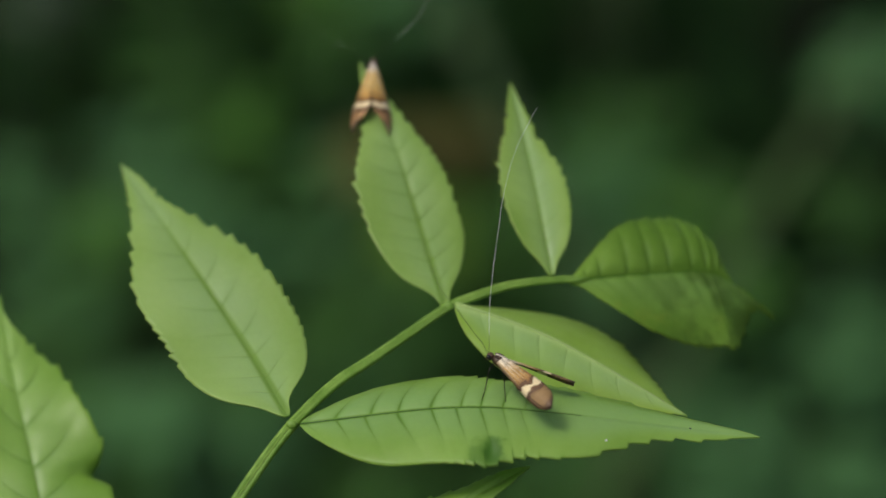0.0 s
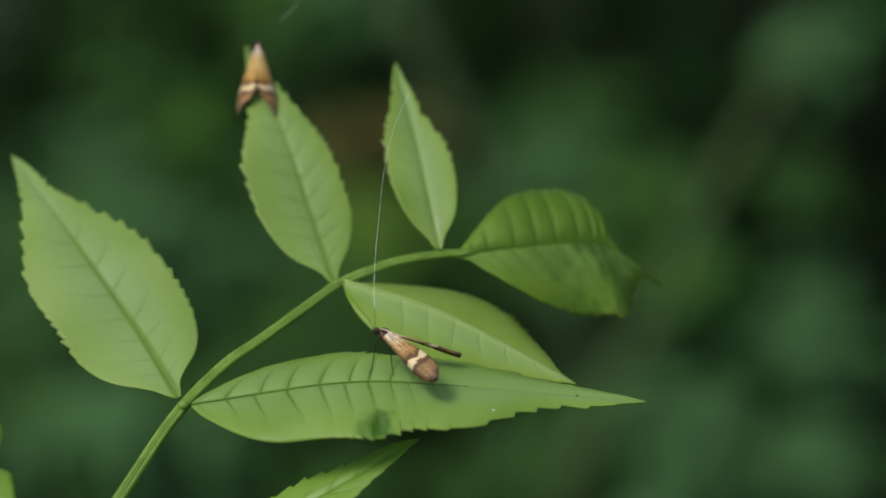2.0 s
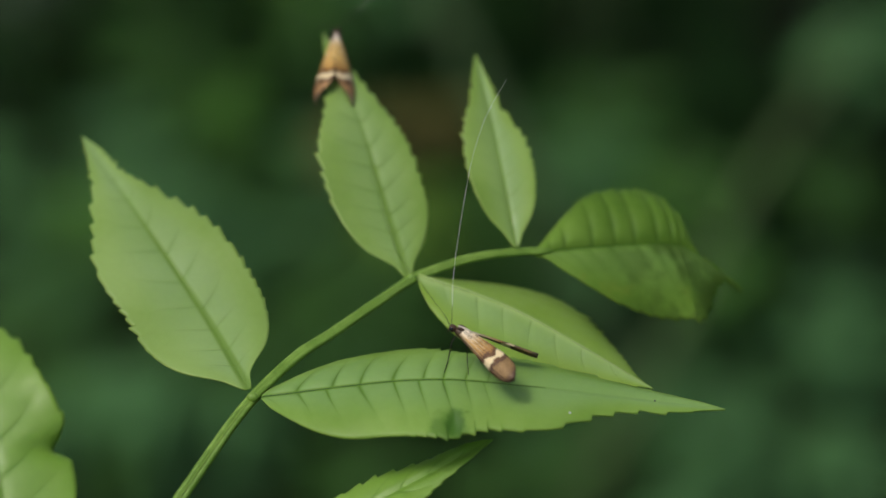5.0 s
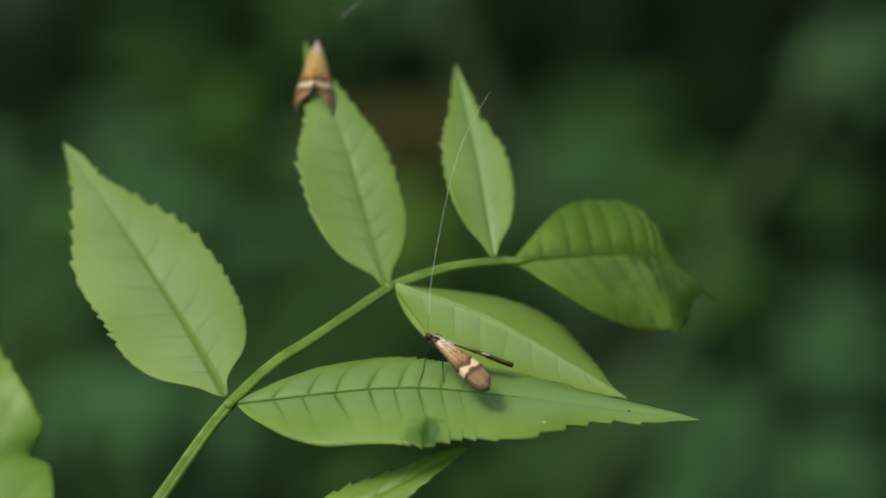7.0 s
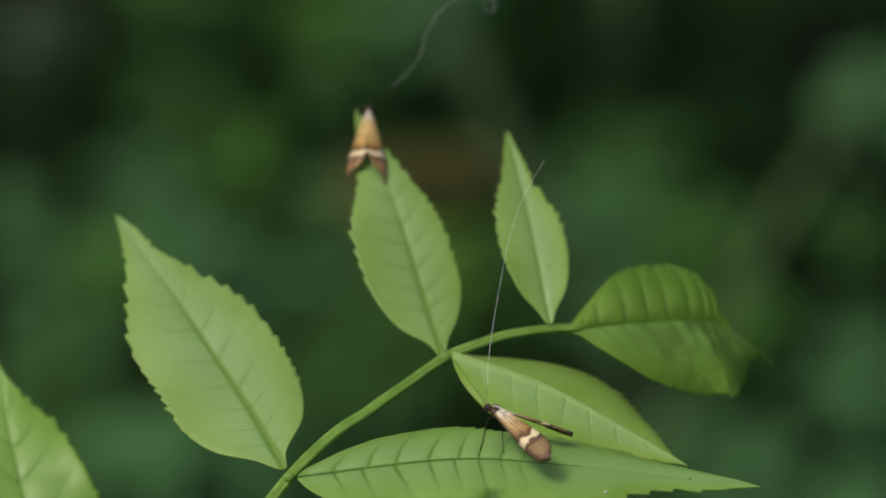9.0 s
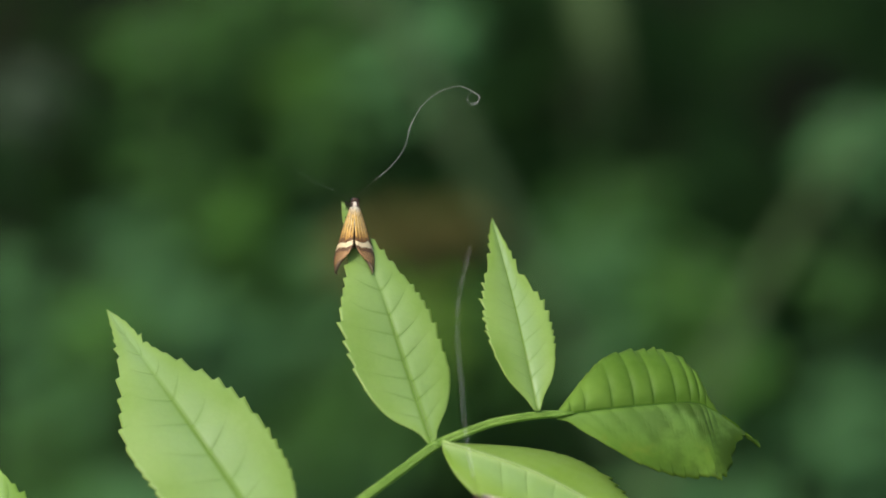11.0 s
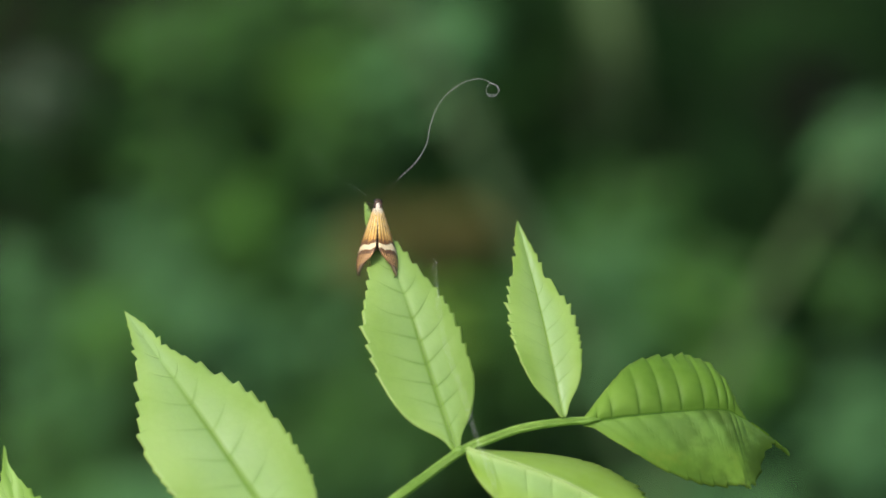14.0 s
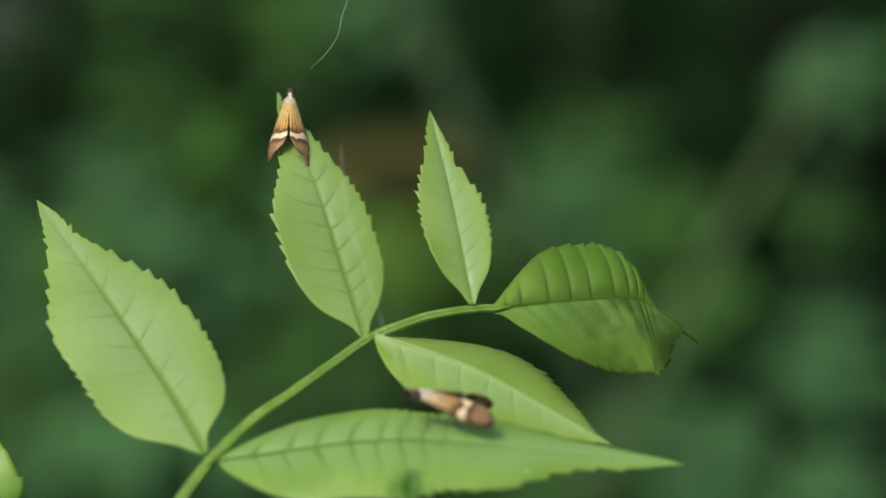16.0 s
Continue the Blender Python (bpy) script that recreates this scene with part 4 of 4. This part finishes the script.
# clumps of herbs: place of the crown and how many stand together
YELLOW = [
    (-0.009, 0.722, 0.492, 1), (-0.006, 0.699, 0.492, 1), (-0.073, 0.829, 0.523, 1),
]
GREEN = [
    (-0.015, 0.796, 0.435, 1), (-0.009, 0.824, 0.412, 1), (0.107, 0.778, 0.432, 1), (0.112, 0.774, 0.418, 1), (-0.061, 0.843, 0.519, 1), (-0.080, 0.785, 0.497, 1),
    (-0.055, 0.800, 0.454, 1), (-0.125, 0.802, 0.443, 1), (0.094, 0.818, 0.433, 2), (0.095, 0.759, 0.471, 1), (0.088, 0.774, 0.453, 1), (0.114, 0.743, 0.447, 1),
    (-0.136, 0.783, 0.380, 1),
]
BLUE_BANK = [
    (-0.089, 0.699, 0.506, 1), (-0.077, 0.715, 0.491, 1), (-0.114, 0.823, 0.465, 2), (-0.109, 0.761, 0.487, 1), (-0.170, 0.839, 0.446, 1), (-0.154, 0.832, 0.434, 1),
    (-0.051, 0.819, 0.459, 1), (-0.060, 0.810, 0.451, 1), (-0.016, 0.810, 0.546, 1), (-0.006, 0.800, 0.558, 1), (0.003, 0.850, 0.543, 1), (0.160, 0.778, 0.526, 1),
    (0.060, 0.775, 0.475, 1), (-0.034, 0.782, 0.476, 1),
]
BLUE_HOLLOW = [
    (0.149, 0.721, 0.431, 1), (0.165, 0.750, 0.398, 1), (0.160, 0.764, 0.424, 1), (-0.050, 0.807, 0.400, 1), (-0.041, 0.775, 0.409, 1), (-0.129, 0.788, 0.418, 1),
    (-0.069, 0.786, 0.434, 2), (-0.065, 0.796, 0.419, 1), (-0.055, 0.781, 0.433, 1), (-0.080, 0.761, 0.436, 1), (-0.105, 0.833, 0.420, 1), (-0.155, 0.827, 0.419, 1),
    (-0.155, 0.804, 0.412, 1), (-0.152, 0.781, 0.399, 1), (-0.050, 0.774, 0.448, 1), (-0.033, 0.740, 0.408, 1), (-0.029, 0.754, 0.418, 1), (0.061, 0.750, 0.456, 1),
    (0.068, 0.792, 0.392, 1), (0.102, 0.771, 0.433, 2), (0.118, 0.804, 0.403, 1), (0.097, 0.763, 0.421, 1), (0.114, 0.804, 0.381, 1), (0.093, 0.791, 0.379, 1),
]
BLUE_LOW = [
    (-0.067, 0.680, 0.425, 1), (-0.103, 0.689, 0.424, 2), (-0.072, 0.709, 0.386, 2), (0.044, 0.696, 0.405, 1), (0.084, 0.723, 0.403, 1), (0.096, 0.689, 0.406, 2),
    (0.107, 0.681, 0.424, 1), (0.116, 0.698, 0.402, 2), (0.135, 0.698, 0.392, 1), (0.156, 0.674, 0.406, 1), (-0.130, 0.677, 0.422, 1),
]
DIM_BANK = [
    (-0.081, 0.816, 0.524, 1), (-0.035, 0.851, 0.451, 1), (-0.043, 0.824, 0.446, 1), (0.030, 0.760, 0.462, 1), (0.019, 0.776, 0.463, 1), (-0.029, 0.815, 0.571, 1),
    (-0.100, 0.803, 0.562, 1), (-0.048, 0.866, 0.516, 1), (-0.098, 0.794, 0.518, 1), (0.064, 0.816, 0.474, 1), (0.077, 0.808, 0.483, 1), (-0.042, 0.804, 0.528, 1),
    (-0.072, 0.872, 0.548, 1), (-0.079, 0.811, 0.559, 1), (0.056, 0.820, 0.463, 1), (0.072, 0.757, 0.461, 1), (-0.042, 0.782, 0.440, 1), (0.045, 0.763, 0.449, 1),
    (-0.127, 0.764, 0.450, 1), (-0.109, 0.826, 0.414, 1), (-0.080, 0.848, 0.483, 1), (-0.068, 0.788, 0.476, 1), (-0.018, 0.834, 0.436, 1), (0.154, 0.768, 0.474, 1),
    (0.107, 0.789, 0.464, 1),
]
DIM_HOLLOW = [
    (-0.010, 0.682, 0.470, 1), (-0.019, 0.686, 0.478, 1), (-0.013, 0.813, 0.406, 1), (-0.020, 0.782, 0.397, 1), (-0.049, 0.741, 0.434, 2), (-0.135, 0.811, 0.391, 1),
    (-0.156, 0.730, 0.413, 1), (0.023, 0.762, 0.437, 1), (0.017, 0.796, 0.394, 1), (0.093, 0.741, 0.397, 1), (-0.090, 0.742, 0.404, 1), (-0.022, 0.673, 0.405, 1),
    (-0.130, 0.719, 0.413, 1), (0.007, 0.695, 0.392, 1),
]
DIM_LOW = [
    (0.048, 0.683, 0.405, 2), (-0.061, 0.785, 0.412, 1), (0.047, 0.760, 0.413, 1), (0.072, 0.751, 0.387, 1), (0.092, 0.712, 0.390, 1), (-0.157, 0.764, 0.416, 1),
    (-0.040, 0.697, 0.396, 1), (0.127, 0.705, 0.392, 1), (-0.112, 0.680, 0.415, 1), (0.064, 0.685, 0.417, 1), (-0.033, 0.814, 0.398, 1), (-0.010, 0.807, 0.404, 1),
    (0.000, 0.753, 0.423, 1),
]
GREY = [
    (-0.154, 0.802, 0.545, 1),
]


def build_clumps(clumps, mat, colour, seed, width=0.34):
    rng = random.Random(seed)
    for n, (x, y, z, many) in enumerate(clumps):
        for k in range(many):
            top = (x + rng.gauss(0, 0.006 * (many > 1)), y + rng.gauss(0, 0.02 * (many > 1)), z + rng.gauss(0, 0.006 * (many > 1)))
            size = rng.uniform(0.8, 1.25)
            build_herb(top, mat, colour + " broad-leaved herb on the woodland floor", seed + 10 * n + k, leaves=16, spread=0.008 * size, long=0.0155 * size, width=width)


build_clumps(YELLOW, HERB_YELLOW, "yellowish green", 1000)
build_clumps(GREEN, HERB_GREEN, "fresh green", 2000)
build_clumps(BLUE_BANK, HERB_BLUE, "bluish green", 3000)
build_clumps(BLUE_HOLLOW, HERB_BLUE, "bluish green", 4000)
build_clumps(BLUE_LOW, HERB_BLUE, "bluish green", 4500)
build_clumps(DIM_BANK, HERB_DIM, "shade-toned green", 5000)
build_clumps(DIM_HOLLOW, HERB_DIM, "shade-toned green", 6000)
build_clumps(DIM_LOW, HERB_DIM, "shade-toned green", 6500)
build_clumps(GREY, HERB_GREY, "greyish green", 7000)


def build_stalk(low, high, thick, label, mat):
    root = new("plant_stem")
    slope = (Vector(low) - Vector(high)) * (0.75 * low[2] / abs(high[2] - low[2]))
    foot = Vector((low[0] + slope.x, low[1] + slope.y, 0.0))
    root.location = foot
    tagged(root, label, "plant stem")
    pts = [Vector((0, 0, -0.02)), (Vector(low) - foot) * 0.5 + Vector((0, 0.004, 0)), Vector(low) - foot, Vector(high) - foot]
    way = spline(pts, 8)
    part("stalk", tube(way, lambda f: thick * (1 - 0.4 * f), 9, rough=0.1), mat, root)
    for k in (8, 16, 22):
        part("stem_node", tube([way[k] - (way[k + 1] - way[k]) * 0.12, way[k], way[k] + (way[k + 1] - way[k]) * 0.12], lambda f: thick * 1.12, 9), mat, root)
    return root


build_stalk((0.098, 0.686, 0.485), (0.151, 0.723, 0.562), 0.0042, "pale green slanting plant stem in the undergrowth", GREY_STALK)


def build_drooping_blade(tip, crest, foot):
    """A tall grass whose broad blade hangs over."""
    root = new("tall_grass")
    root.location = foot
    tagged(root, "tall woodland grass with a broad drooping pale blade", "grass")
    home = -Vector(foot)
    tip, crest = Vector(tip), Vector(crest)
    part("stem", tube(spline([Vector((0, 0, -0.02)), Vector((0.0, 0.004, 0.35)), crest + home + Vector((0.004, 0.012, 0.0))], 8), lambda f: 0.0022 - 0.0008 * f, 7), GREY_STALK, root)
    bm = bmesh.new()
    rows = []
    for k in range(13):
        s = k / 12
        c = (crest + home).lerp(tip + home, s) + Vector((0, -0.02 * math.sin(math.pi * s), 0.012 * math.sin(math.pi * s)))
        w = 0.0078 * (0.35 + s * 2.4) ** 0.5 * (1 - s) ** 0.7
        rows.append([bm.verts.new(c + Vector((w * q, -0.002 * abs(q), w * 0.12 * q))) for q in (-1, -0.5, 0, 0.5, 1)])
    for a, b in zip(rows, rows[1:]):
        for j in range(4):
            bm.faces.new((a[j], a[j + 1], b[j + 1], b[j]))
    thicken(part("blade", bm, GREY_STALK, root), 0.0004)
    return root


build_drooping_blade((0.074, 0.829, 0.511), (0.056, 0.849, 0.586), (0.066, 0.899, 0.0))
build_stalk((0.008, 0.734, 0.564), (-0.026, 0.733, 0.624), 0.0052, "pale green leaning plant stem in the undergrowth", LIGHT_STALK)


def build_dead_leaves(top, seed):
    rng = random.Random(seed)
    bm = bmesh.new()
    for k in range(12):
        p = Vector(top) + Vector((rng.uniform(-0.012, 0.012), rng.uniform(-0.02, 0.02), rng.uniform(-0.03, 0.02)))
        leaf_into(bm, p, any_way(rng), (Vector((0, -0.4, 1)) + any_way(rng) * 0.6).normalized(), rng.uniform(0.015, 0.025), 0.008, 0.3)
    stem = tube(spline([Vector((top[0], top[1], -0.02)), Vector((top[0] + 0.01, top[1], top[2] * 0.5)), Vector(top)], 6), lambda f: 0.003, 6)
    root = new("withered_herb")
    root.location = (top[0], top[1], 0)
    shift = Matrix.Translation(-Vector(root.location))
    bm.transform(shift)
    stem.transform(shift)
    part("withered_leaves", bm, LITTER, root)
    part("stem", stem, LITTER, root)
    tagged(root, "brown withered herb among the green undergrowth", "withered herb")


build_dead_leaves((-0.007, 0.768, 0.490), 0)
build_dead_leaves((-0.012, 0.752, 0.491), 1)
build_dead_leaves((-0.078, 0.742, 0.366), 5)
build_dead_leaves((0.022, 0.743, 0.363), 4)
build_dead_leaves((-0.031, 0.783, 0.426), 3)


# ---- what moves ----
def motions():
    near, far = sp((0, 0, -8.5)), sp((0, 0, 13))
    walk(focus, [(0.0, Matrix.Translation(near)), (8.7, Matrix.Translation(near)), (9.5, Matrix.Translation(near.lerp(far, 0.3))),
                 (10.2, Matrix.Translation(near.lerp(far, 0.72))), (11.6, Matrix.Translation(far)), (16.0, Matrix.Translation(far))])
    walk(near_moth, [(0.0, NEAR_AT), (10.4, NEAR_AT), (11.6, NEAR_LATER), (16.0, NEAR_LATER)])
    for side, first, last in ((1, (20, 28, -2), (11, 50, -8)), (-1, (30, 50, -2.5), (14, 60, -1))):
        walk(near_parts["wing", side], [(0.0, wing_pose(side, *first, NEAR_HINGE)), (10.4, wing_pose(side, *first, NEAR_HINGE)), (11.6, wing_pose(side, *last, NEAR_HINGE)), (16.0, wing_pose(side, *last, NEAR_HINGE))])
    swings = [(0.0, 0.0), (1.5, -0.8), (3.0, 1.0), (4.0, 2.2), (5.0, 3.2), (7.0, 6.0), (8.5, 6.0), (9.0, 5.5), (9.5, 3.0), (10.2, 2.0), (10.6, 1.0), (11.8, -30.5), (16.0, -30.5)]
    walk(near_parts["antenna", 1], [(t, antenna_pose(1, -a, -3.0 if t > 11 else 0.0)) for t, a in swings])
    walk(far_parts["antenna", 1], [(t, antenna_pose(1, a)) for t, a in ((0.0, 0), (9.0, -1), (10.2, -2), (12.4, 0), (13.0, 1), (13.5, 2), (14.0, 3.5), (14.5, 4), (15.0, 2.5), (15.5, 3), (16.0, 3))])
    walk(far_parts["antenna", -1], [(t, antenna_pose(-1, a)) for t, a in ((0.0, 0), (10.2, 3), (12.4, 0), (14.0, -2), (15.5, 4), (16.0, 4))])


motions()
